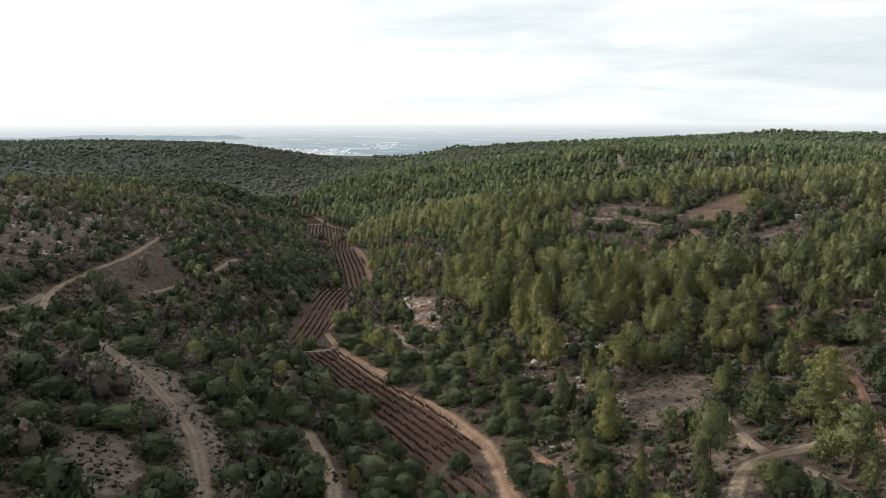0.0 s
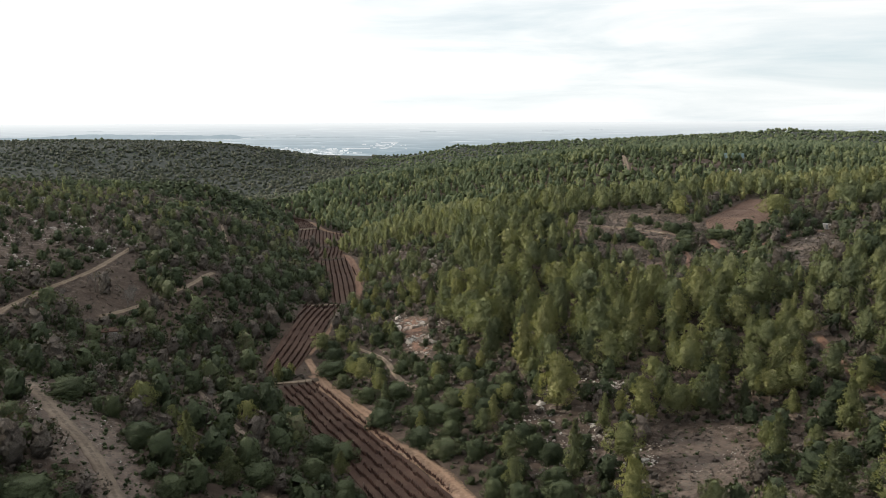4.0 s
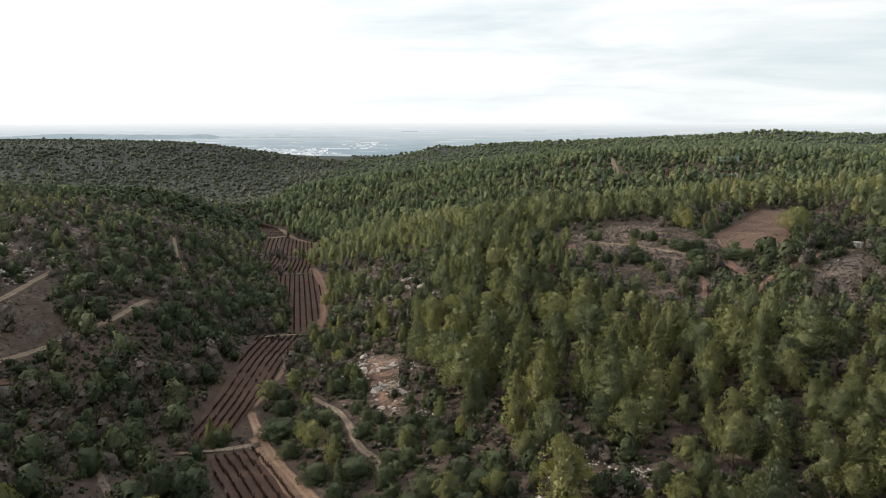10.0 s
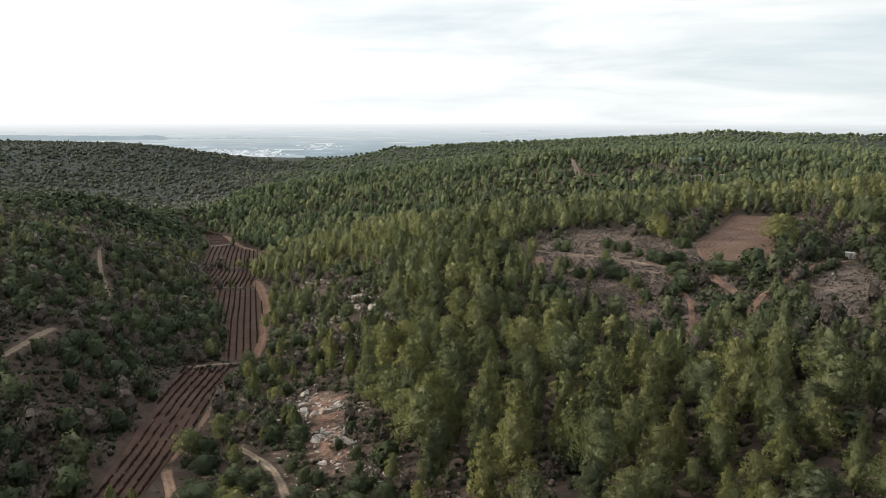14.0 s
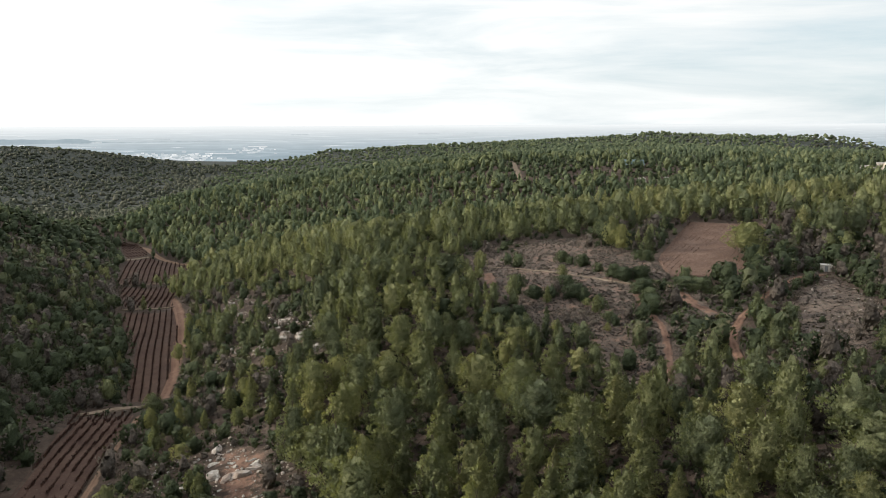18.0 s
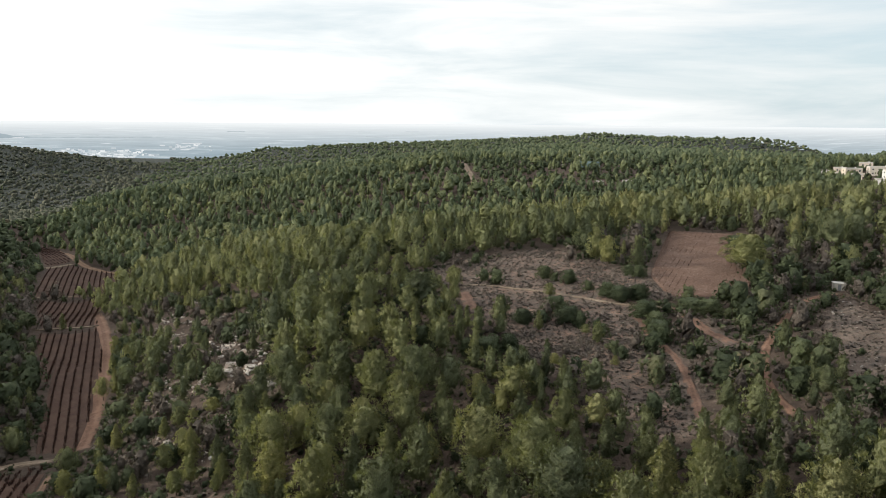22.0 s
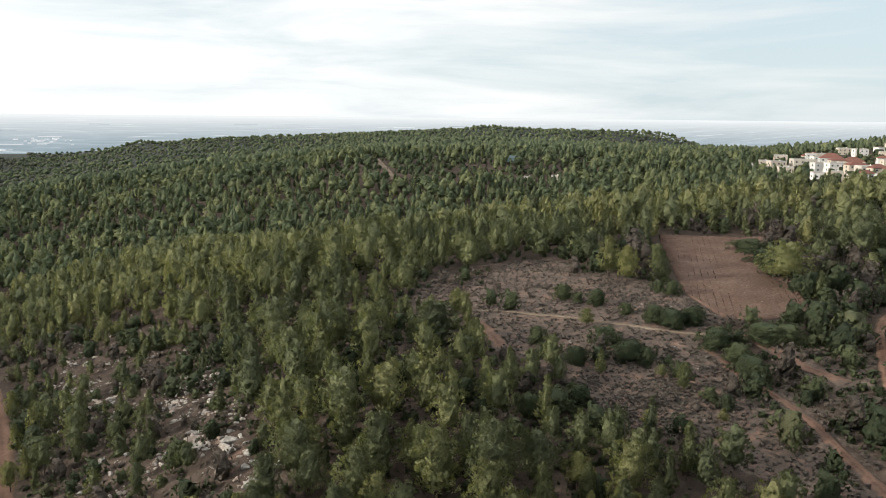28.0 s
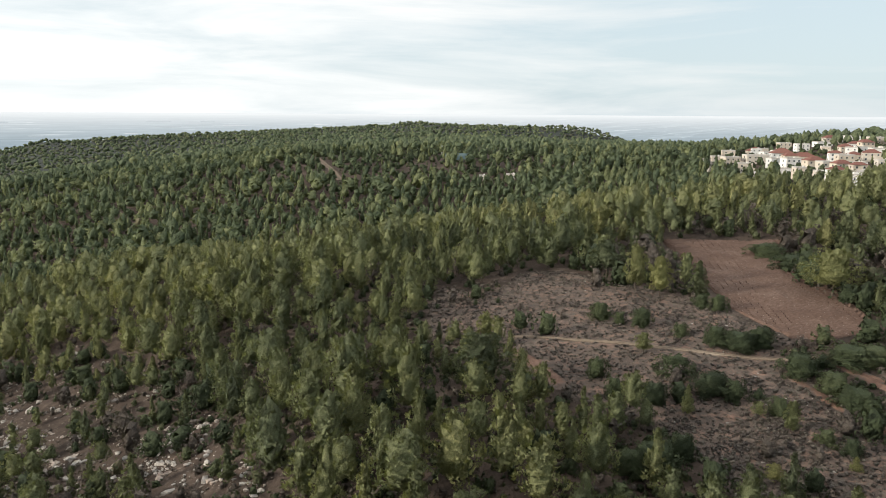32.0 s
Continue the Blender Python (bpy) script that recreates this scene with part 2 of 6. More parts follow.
def ground_material():
    m, n, l, b = material("hill_ground", 0.95)
    p = place_node(n)
    broad, mid, fine = noise_node(n, l, 0.03, 5, 0.6, p), noise_node(n, l, 0.35, 6, 0.68, p), noise_node(n, l, 2.2, 5, 0.7, p)
    blend = math_node(n, l, "ADD", math_node(n, l, "MULTIPLY", broad, 0.4), math_node(n, l, "MULTIPLY", mid, 0.6))
    base = ramp_node(n, l, blend, [(0.32, (0.037, 0.027, 0.021)), (0.5, (0.067, 0.049, 0.038)), (0.66, (0.120, 0.090, 0.070))])
    # bare and grazed places
    edge = math_node(n, l, "MULTIPLY", math_node(n, l, "SUBTRACT", mid, 0.5), 1.6)
    bare = range_node(n, l, math_node(n, l, "ADD", attribute_node(n, "bare"), edge), 0.40, 0.62)
    grazed = ramp_node(n, l, blend, [(0.34, (0.084, 0.063, 0.051)), (0.5, (0.124, 0.094, 0.076)), (0.64, (0.185, 0.145, 0.118))])
    base = mix_node(n, l, bare, base, grazed)
    red = range_node(n, l, math_node(n, l, "ADD", attribute_node(n, "red"), math_node(n, l, "MULTIPLY", edge, 1.3)), 0.50, 0.85, 0.0, 0.85)
    base = mix_node(n, l, red, base, ramp_node(n, l, mid, [(0.35, (0.140, 0.076, 0.052)), (0.65, (0.235, 0.142, 0.103))]))
    # grey-brown tussocks too small to stand by themselves
    cell = n.new("ShaderNodeTexVoronoi")
    cell.inputs["Scale"].default_value = 0.95
    l.new(p, cell.inputs["Vector"])
    tone = n.new("ShaderNodeSeparateColor")
    l.new(cell.outputs["Color"], tone.inputs[0])
    reach = math_node(n, l, "MULTIPLY", tone.outputs[0], 0.62)
    tuss = range_node(n, l, math_node(n, l, "SUBTRACT", math_node(n, l, "ADD", cell.outputs["Distance"], math_node(n, l, "MULTIPLY", fine, 0.35)), reach), 0.34, 0.12, 0.0, 0.75)
    tuss = math_node(n, l, "MULTIPLY", tuss, bare)
    base = mix_node(n, l, tuss, base, ramp_node(n, l, tone.outputs[1], [(0.0, (0.050, 0.042, 0.034)), (0.7, (0.090, 0.076, 0.063)), (1.0, (0.135, 0.118, 0.095))]))
    # limestone breaking through
    chips = noise_node(n, l, 0.85, 9, 0.78, p)
    stone = range_node(n, l, chips, 0.575, 0.64)
    where = range_node(n, l, math_node(n, l, "ADD", attribute_node(n, "rock"), math_node(n, l, "MULTIPLY", edge, 1.2)), 0.5, 0.95)
    base = mix_node(n, l, math_node(n, l, "MULTIPLY", stone, where), base, ramp_node(n, l, fine, [(0.3, (0.17, 0.150, 0.125)), (0.7, (0.40, 0.365, 0.32))]))
    # heath too far off to be told apart: shrubs over grey rock
    tufted = noise_node(n, l, 0.16, 6, 0.75, p)
    heath = ramp_node(n, l, math_node(n, l, "ADD", math_node(n, l, "MULTIPLY", tufted, 0.75), math_node(n, l, "MULTIPLY", broad, 0.25)), [(0.42, (0.034, 0.042, 0.034)), (0.55, (0.058, 0.066, 0.056)), (0.60, (0.105, 0.102, 0.094)), (0.70, (0.20, 0.19, 0.175))])
    base = mix_node(n, l, attribute_node(n, "heath"), base, heath)
    l.new(base, b.inputs["Base Color"])
    bump(n, l, b, math_node(n, l, "ADD", mid, math_node(n, l, "MULTIPLY", fine, 0.4)), 0.7, 0.8)
    return m


GROUND = ground_material()


def plain_material():
    """The coastal plain far below: patchwork of fields in painted haze."""
    m, n, l, b = material("coastal_plain", 1.0)
    p = place_node(n)
    mp = n.new("ShaderNodeMapping")
    mp.inputs["Scale"].default_value = (0.0035, 0.013, 0.0)
    l.new(p, mp.inputs["Vector"])
    v = n.new("ShaderNodeTexVoronoi")
    v.inputs["Scale"].default_value = 1.6
    l.new(mp.outputs[0], v.inputs["Vector"])
    f = noise_node(n, l, 2.2, 6, 0.65, mp.outputs[0])
    s = n.new("ShaderNodeSeparateColor")
    l.new(v.outputs["Color"], s.inputs[0])
    patch = math_node(n, l, "ADD", math_node(n, l, "MULTIPLY", f, 0.75), math_node(n, l, "MULTIPLY", s.outputs[0], 0.25))
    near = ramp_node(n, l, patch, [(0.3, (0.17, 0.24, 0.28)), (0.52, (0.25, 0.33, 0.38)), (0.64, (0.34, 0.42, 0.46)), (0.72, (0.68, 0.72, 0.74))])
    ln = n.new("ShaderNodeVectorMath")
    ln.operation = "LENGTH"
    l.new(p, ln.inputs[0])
    # haze is put into the emitted colour, paling with distance
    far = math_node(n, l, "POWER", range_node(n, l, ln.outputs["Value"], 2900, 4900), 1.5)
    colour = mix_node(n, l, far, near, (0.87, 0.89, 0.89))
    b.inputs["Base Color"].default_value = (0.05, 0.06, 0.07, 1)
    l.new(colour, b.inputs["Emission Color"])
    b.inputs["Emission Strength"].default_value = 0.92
    return m


PLAIN = plain_material()


def stone_material():
    m, n, l, b = material("limestone", 0.9)
    p = place_node(n)
    f = noise_node(n, l, 1.4, 6, 0.7, p)
    g = noise_node(n, l, 0.2, 3, 0.6, p)
    c = ramp_node(n, l, f, [(0.3, (0.17, 0.150, 0.128)), (0.5, (0.34, 0.315, 0.28)), (0.7, (0.55, 0.52, 0.47))])
    c = mix_node(n, l, range_node(n, l, g, 0.45, 0.65, 0, 0.6), c, (0.25, 0.165, 0.12))
    l.new(c, b.inputs["Base Color"])
    bump(n, l, b, f, 0.8, 0.3)
    return m


STONE = stone_material()


def plaster(name, colour):
    m, n, l, b = material(name, 0.85)
    p = place_node(n)
    f = noise_node(n, l, 0.6, 5, 0.65, p)
    l.new(ramp_node(n, l, f, [(0.3, tuple(c * 0.82 for c in colour)), (0.7, colour)]), b.inputs["Base Color"])
    return m


WALLS = [plaster("white_plaster", (0.70, 0.68, 0.64)), plaster("cream_plaster", (0.55, 0.48, 0.39)), plaster("pale_stone_wall", (0.52, 0.47, 0.40)), plaster("grey_plaster", (0.55, 0.55, 0.53))]
TILES = plaster("red_roof_tiles", (0.20, 0.095, 0.075))
FLAT_ROOF = plaster("flat_roof_screed", (0.50, 0.47, 0.43))
ROAD = plaster("pale_road", (0.40, 0.38, 0.35))
SHEET = plaster("blue_green_netting", (0.115, 0.160, 0.160))
DARK_METAL = plaster("grey_metal", (0.25, 0.25, 0.25))


def glass_material():
    m, n, l, b = material("window_glass", 0.15)
    b.inputs["Base Color"].default_value = (0.03, 0.04, 0.045, 1)
    b.inputs["Specular IOR Level"].default_value = 0.5
    return m


GLASS = glass_material()


def cane_material():
    m, n, l, b = material("vine_canes", 0.9)
    r = n.new("ShaderNodeNewGeometry").outputs["Random Per Island"]
    l.new(ramp_node(n, l, r, [(0.0, (0.024, 0.014, 0.011)), (0.6, (0.048, 0.025, 0.019)), (1.0, (0.090, 0.043, 0.030))]), b.inputs["Base Color"])
    return m


CANES = cane_material()
POST = plaster("weathered_post", (0.20, 0.16, 0.13))


# ---- the lie of the land: lines of valley, crest and slope, with the height of the bare ground ----
LAND = {
    "valley": [(20, 40, 27), (0, 90, 25), (-12, 150, 21), (-30, 210, 18), (-50, 271, 15.5), (-56, 393, 11.5), (-84, 585, 2.5), (-90, 655, -0.5), (-120, 760, -5), (-174, 866, -4)],
    "valley_end": [(-260, 960, -10), (-330, 1150, -25), (-330, 1500, -45)],
    "spur_foot": [(-19, 285, 19), (-3, 400, 30), (-35, 480, 14), (-48, 600, 8), (-50, 700, 4), (-60, 800, 0)],
    "spur_crest": [(66, 142, 39), (71, 194, 32), (48, 197, 31), (31, 221, 32), (60, 260, 37), (47, 381, 43), (78, 372, 44), (72, 429, 46), (60, 500, 43), (10, 560, 31), (-20, 640, 18)],
    "shelf": [(97, 217, 46.5), (134, 292, 50), (115, 326, 44.5), (115, 379, 48.5), (148, 376, 50.5), (177, 372, 52), (179, 479, 53.5), (120, 500, 49), (208, 423, 55), (150, 540, 50), (250, 520, 57)],
    "east": [(120, 110, 46), (200, 150, 52), (200, 270, 56), (300, 200, 62), (300, 350, 64), (363, 534, 65), (500, 697, 64), (580, 690, 67), (662, 742, 72), (710, 720, 76), (735, 800, 73), (640, 860, 58), (950, 800, 66), (800, 620, 84), (450, 300, 75)],
    "back_valley": [(204, 679, 32), (110, 640, 27), (20, 740, 15), (300, 620, 45)],
    "back_slope": [(0, 860, 16), (198, 837, 47), (217, 949, 58), (341, 928, 61), (315, 853, 58), (100, 980, 42), (-80, 960, 12), (-140, 1080, 14), (-227, 934, 8), (566, 1016, 58), (0, 1150, 30)],
    "far_ridge": [(1094, 2383, 64), (1370, 1898, 60), (700, 2100, 50), (400, 2300, 32), (200, 2450, 27), (45, 2470, 25), (-15, 2490, 2), (105, 2470, 17), (-150, 2500, -25), (600, 1500, 58), (200, 1600, 25), (-100, 1700, -15), (892, 1050, 46), (1250, 1450, -15), (1700, 1500, -45), (1150, 1200, 15), (1450, 1750, 5), (1600, 1900, -30)],
    "left_slope": [(-115, 282, 29), (-145, 379, 43), (-101, 364, 33.5), (-145, 528, 34), (-107, 425, 28.5), (-123, 278, 32), (-87, 202, 38), (-54, 192, 28), (-65, 191, 33), (-70, 240, 24), (-75, 300, 17), (-100, 500, 12), (-200, 380, 52), (-260, 450, 58), (-330, 600, 57), (-225, 770, 36), (-250, 620, 44), (-200, 200, 50), (-60, 120, 33), (-130, 100, 44), (-300, 250, 64), (-40, 60, 33), (-160, 700, 12)],
    "left_hill": [(-1050, 1950, 45), (-780, 2100, 45), (-580, 2200, 34), (-430, 2180, -6), (-300, 2100, -30), (-646, 1880, 2), (-900, 1600, -5), (-500, 1300, -15), (-700, 900, 20), (-1500, 1700, 40)],
}
_form = np.array([p for line in LAND.values() for p in line], float)


def _bend(d2):
    return np.sqrt(d2 + 900.0)


_count = len(_form)
_system = np.zeros((_count + 3, _count + 3))
_system[:_count, :_count] = _bend(((_form[:, None, :2] - _form[None, :, :2]) ** 2).sum(-1)) - 3.0 * np.eye(_count)
_system[:_count, _count] = 1
_system[:_count, _count + 1:] = _form[:, :2] / 1000
_system[_count:, :_count] = _system[:_count, _count:].T
_weights = np.linalg.solve(_system, np.r_[_form[:, 2], 0, 0, 0])


def ease(a, b, v):
    t = np.clip((v - a) / (b - a), 0, 1)
    return t * t * (3 - 2 * t)


def ground_height(x, y):
    x, y = np.asarray(x, float), np.asarray(y, float)
    shape = x.shape
    x, y = x.ravel(), y.ravel()
    z = np.empty(len(x))
    for i in range(0, len(x), 4000):
        a, b = x[i:i + 4000], y[i:i + 4000]
        d = (a[:, None] - _form[None, :, 0]) ** 2 + (b[:, None] - _form[None, :, 1]) ** 2
        z[i:i + 4000] = _bend(d) @ _weights[:_count] + _weights[_count] + _weights[_count + 1] * a / 1000 + _weights[_count + 2] * b / 1000
    r = np.hypot(x, y - 140)
    z = np.clip(z, -60, 90)
    # a wooded knoll on the far ridge
    z += 11 * np.exp(-(((x - 962) / 62) ** 2 + ((y - 2162) / 90) ** 2))
    # unseen rise added west of the flight to keep low sun off the slope
    z += 38 * ease(0, 150, -(x + 0.64 * y + 18)) * ease(-250, -50, y) * ease(650, 350, y) * ease(-700, -450, x)
    plain = np.minimum(-50 + (r - 2700) * 148 / 2150.0, 97.0)
    front = ease(-0.6, 0.0, y / np.maximum(r, 1))
    plain = plain * front + 60 * (1 - front)
    w = ease(2450, 2900, r)
    return (z * (1 - w) + plain * w).reshape(shape)


def height_at(x, y):
    return float(ground_height(np.array([x]), np.array([y]))[0])


# ---- outlines on the ground ----
AREA = {
    "V0": [(-2.6, 156.5), (6.9, 158.9), (12.4, 143.9), (1.7, 147.3)],
    "V1": [(-51.4, 263.4), (-40.8, 270.8), (-14.6, 217.8), (2.1, 187.2), (9.7, 167.8), (-5.2, 159.8), (-14.0, 183.8), (-20.6, 199.6), (-32.4, 222.5)],
    "V2": [(-61.8, 374.4), (-45.1, 376.1), (-45.4, 325.2), (-48.7, 299.8), (-49.0, 282.2), (-59.7, 275.6), (-61.8, 292.7), (-59.9, 324.4)],
    "V3": [(-88.0, 531.7), (-64.2, 538.1), (-51.6, 480.6), (-43.3, 419.2), (-42.1, 388.6), (-52.4, 391.1), (-55.3, 423.7), (-67.4, 459.2)],
    "V4": [(-110.9, 620.6), (-77.8, 635.3), (-78.1, 594.2), (-66.7, 552.5), (-88.6, 542.6)],
    "V5": [(-115.4, 635.2), (-133.8, 737.1), (-125.7, 774.0), (-103.9, 751.2), (-73.4, 705.2), (-77.0, 645.6)],
    "V6": [(-176.9, 875.0), (-149.2, 840.8), (-128.2, 786.1), (-136.8, 750.0)],
    "clearing": [(86.6, 480.8), (96.4, 461.7), (117.2, 477.9), (127.0, 468.0), (128.1, 442.7), (134.5, 418.4), (128.9, 390.9), (127.4, 385.2), (115.9, 380.3), (110.6, 362.7), (104.8, 349.3), (87.5, 338.9), (68.0, 351.4), (70.1, 359.0), (74.8, 368.3), (69.8, 380.7), (66.0, 391.4), (72.0, 417.8), (71.4, 429.1), (59.8, 443.1)],
    "clearing_s": [(73.2, 373.2), (78.7, 367.6), (111.4, 371.5), (104.0, 340.2), (93.4, 317.6), (87.9, 304.6), (77.4, 311.1), (80.4, 324.9), (79.4, 343.2), (67.6, 351.1)],
    "village": [(444.7, 699.4), (645.8, 808.9), (648.0, 752.1), (644.2, 667.9), (325.8, 480.8), (350.0, 547.8), (407.7, 633.5)],
    "plough": [(185.1, 483.0), (218.7, 449.7), (191.4, 445.1), (167.7, 409.3), (149.6, 377.3), (133.2, 379.2), (127.4, 385.2), (134.3, 408.8), (152.9, 436.1)],
    "bare_e": [(153.8, 352.7), (174.1, 364.5), (165.1, 331.5), (130.9, 292.3), (126.3, 301.3), (132.0, 324.6)],
    "dirt_w": [(-79.8, 148.9), (-67.5, 154.5), (-59.2, 133.7), (-62.1, 127.2), (-70.8, 130.4)],
    "dirt_w2": [(-105.8, 214.6), (-88.5, 206.6), (-75.6, 195.1), (-61.9, 180.4), (-48.5, 159.9), (-42.7, 137.2), (-48.7, 134.0), (-58.8, 157.3), (-67.0, 169.6), (-76.5, 173.7), (-86.0, 184.6)],
    "patch": [(50.1, 196.7), (69.7, 191.3), (63.1, 168.4), (51.3, 155.8), (45.5, 166.5)],
    "scar": [(-17.2, 331.1), (-5.0, 326.1), (-1.1, 286.8), (-2.0, 277.8), (-8.5, 284.7), (-14.5, 308.7)],
    "strip": [(-7.3, 457.1), (-2.6, 448.7), (-0.8, 406.9), (6.4, 397.1), (9.6, 376.2), (7.7, 372.0), (0.6, 380.8), (-4.9, 402.6)],
    "rocks_w": [(-36.1, 526.3), (-27.1, 523.8), (-17.2, 488.8), (-3.8, 463.4), (3.2, 438.4), (-1.5, 421.3), (-10.7, 439.6), (-21.7, 459.8), (-35.8, 493.0)],
    "hedge": [(100.0, 354.6), (113.8, 359.0), (112.7, 347.3), (105.1, 322.8), (90.3, 311.6), (92.5, 320.1), (93.6, 332.6)],
    "grove": [(124.1, 369.1), (136.7, 364.0), (143.4, 351.8), (106.8, 324.1), (106.9, 334.3), (112.6, 344.4), (116.9, 357.2)],
    "rocky_w": [(-45, 560), (-12, 552), (8, 490), (10, 430), (8, 385), (-4, 345), (-22, 375), (-34, 460)],
    "stony_s": [(18, 214), (21, 227), (36, 232), (50, 224), (52, 208), (50, 186), (36, 158), (25, 163), (21, 190)],
    "foot_s": [(-37, 329), (-21, 346), (-1, 326), (10, 284), (14, 258), (19, 244), (3, 240), (-8, 246), (-22, 266), (-35, 300)],
    "rough_w": [(-300, 508), (-284, 560), (-176, 490), (-142, 390), (-150, 305), (-175, 270), (-215, 280), (-240, 400)],
    "bare_w": [(-146.3, 301.0), (-143.8, 383.0), (-124.6, 336.4), (-110.9, 325.2), (-123.5, 294.5)],
}
WAYS = {
    "t_vine": [(-42.3, 278.4), (-27.7, 243.3), (-14.7, 219.3), (-4.1, 202.4), (5.0, 184.0), (10.3, 170.0), (12.8, 157.5), (13.7, 143.3), (14.1, 125.1)],
    "t_v3": [(-75.6, 592.8), (-58.5, 523.2), (-48.3, 465.6), (-42.3, 412.6), (-41.2, 387.8)],
    "t_v3b": [(-43.8, 372.5), (-43.9, 322.4), (-47.9, 299.3)],
    "t_v3c": [(-48.1, 298.4), (-41.9, 281.4), (-32.3, 258.8), (-23.9, 243.3), (-15.1, 228.6)],
    "t_top": [(-192.6, 881.9), (-142.3, 831.3), (-122.1, 782.2), (-102.4, 754.6), (-76.0, 714.9)],
    "t_c1": [(124.0, 375.2), (114.6, 379.6), (107.3, 387.7), (102.5, 395.2), (92.6, 406.4), (82.4, 419.3), (72.4, 430.6)],
    "t_c2": [(109.8, 373.2), (106.6, 358.3), (106.1, 344.1), (100.1, 328.6), (93.8, 315.0), (88.5, 304.0)],
    "t_c3": [(124.0, 374.4), (121.2, 358.0), (121.8, 351.0), (122.2, 344.4)],
    "t_c4": [(71.5, 418.2), (69.9, 404.1), (67.6, 393.4)],
    "t_bend": [(174.8, 367.6), (161.9, 366.8), (146.1, 355.5), (131.4, 342.7), (121.1, 332.5), (112.5, 318.2), (106.5, 299.2)],
    "t_e": [(98.7, 220.4), (97.0, 205.1), (97.8, 194.9), (98.5, 178.9), (93.8, 162.5), (86.6, 145.1), (83.0, 134.0), (79.4, 121.7), (75.6, 109.3)],
    "t_w1": [(-136.4, 205.7), (-123.4, 205.2), (-106.4, 196.8), (-92.8, 181.2), (-84.6, 172.3)],
    "t_w2": [(-98.1, 206.8), (-81.4, 187.3), (-70.8, 178.3), (-59.4, 164.4), (-52.1, 151.3), (-46.7, 136.1), (-41.9, 119.9)],
    "t_w3": [(-34.8, 180.8), (-30.6, 171.9), (-26.4, 160.1), (-22.8, 146.7), (-18.9, 127.7)],
    "t_w4": [(-133.6, 241.9), (-147.5, 274.3), (-147.9, 299.4), (-145.0, 324.7), (-141.2, 346.7), (-144.7, 381.5)],
    "t_w5": [(-122.7, 295.4), (-112.9, 323.6), (-106.3, 343.5), (-102.9, 372.1)],
    "t_w6": [(-108.7, 436.2), (-125.7, 482.2), (-136.9, 503.6), (-164.6, 587.4)],
    "t_j1": [(47.8, 111.9), (51.4, 123.5), (54.1, 129.7), (57.9, 133.2), (61.8, 134.1), (65.7, 134.1), (69.4, 134.0), (74.2, 135.2)],
    "t_j2": [(64.3, 164.5), (61.3, 153.7), (61.2, 143.2), (61.7, 135.5)],
    "t_j3": [(65.4, 127.7), (66.9, 121.6), (68.9, 115.5), (71.9, 107.5)],
    "t_s1": [(19.6, 165.0), (22.9, 155.6), (25.1, 145.8), (26.1, 137.5), (26.0, 120.8)],
    "t_hook": [(-31.6, 304.7), (-23.0, 293.5), (-17.5, 282.2), (-12.6, 262.7), (-6.9, 251.6), (-5.5, 243.2)],
    "t_w7": [(-69.7, 243.3), (-61.0, 229.2), (-54.0, 218.9), (-45.0, 209.1)],
    "t_w8": [(-147.0, 225.2), (-143.6, 237.0), (-142.3, 249.3), (-146.6, 269.7)],
    "t_far": [(236.5, 1027.4), (214.8, 920.5), (207.0, 877.1), (199.5, 842.5)],
    "t_xI": [(-60.5, 263.0), (-51.2, 268.1), (-39.5, 272.2)],
    "t_xD": [(-62.5, 375.3), (-55.6, 385.6), (-44.4, 384.0)],
    "t_xE": [(-90.2, 537.7), (-78.8, 547.2), (-65.5, 547.5)],
    "t_xF": [(-114.0, 628.0), (-99.6, 646.8), (-76.6, 642.9)],
    "t_xG": [(-135.5, 737.3), (-131.4, 759.4), (-126.0, 779.5)],
}
VALLEY_Y = [p[1] for p in LAND["valley"]]
VALLEY_X = [p[0] for p in LAND["valley"]]


def inside(poly, x, y):
    """Whether points lie in a polygon."""
    x, y = np.asarray(x, float), np.asarray(y, float)
    hit = np.zeros(x.shape, bool)
    for (x0, y0), (x1, y1) in zip(poly, poly[1:] + poly[:1]):
        if y0 == y1:
            continue
        cross = ((y0 > y) != (y1 > y)) & (x < (x1 - x0) * (y - y0) / (y1 - y0) + x0)
        hit ^= cross
    return hit


def away(line, x, y):
    """Distance of points from a broken line."""
    best = np.full(np.shape(x), 1e9)
    for (x0, y0), (x1, y1) in zip(line, line[1:]):
        dx, dy = x1 - x0, y1 - y0
        t = np.clip(((x - x0) * dx + (y - y0) * dy) / (dx * dx + dy * dy + 1e-9), 0, 1)
        best = np.minimum(best, np.hypot(x - x0 - t * dx, y - y0 - t * dy))
    return best


def depth_in(poly, x, y):
    """Metres inside a polygon's edge, negative outside."""
    d = away(poly + poly[:1], x, y)
    return np.where(inside(poly, x, y), d, -d)


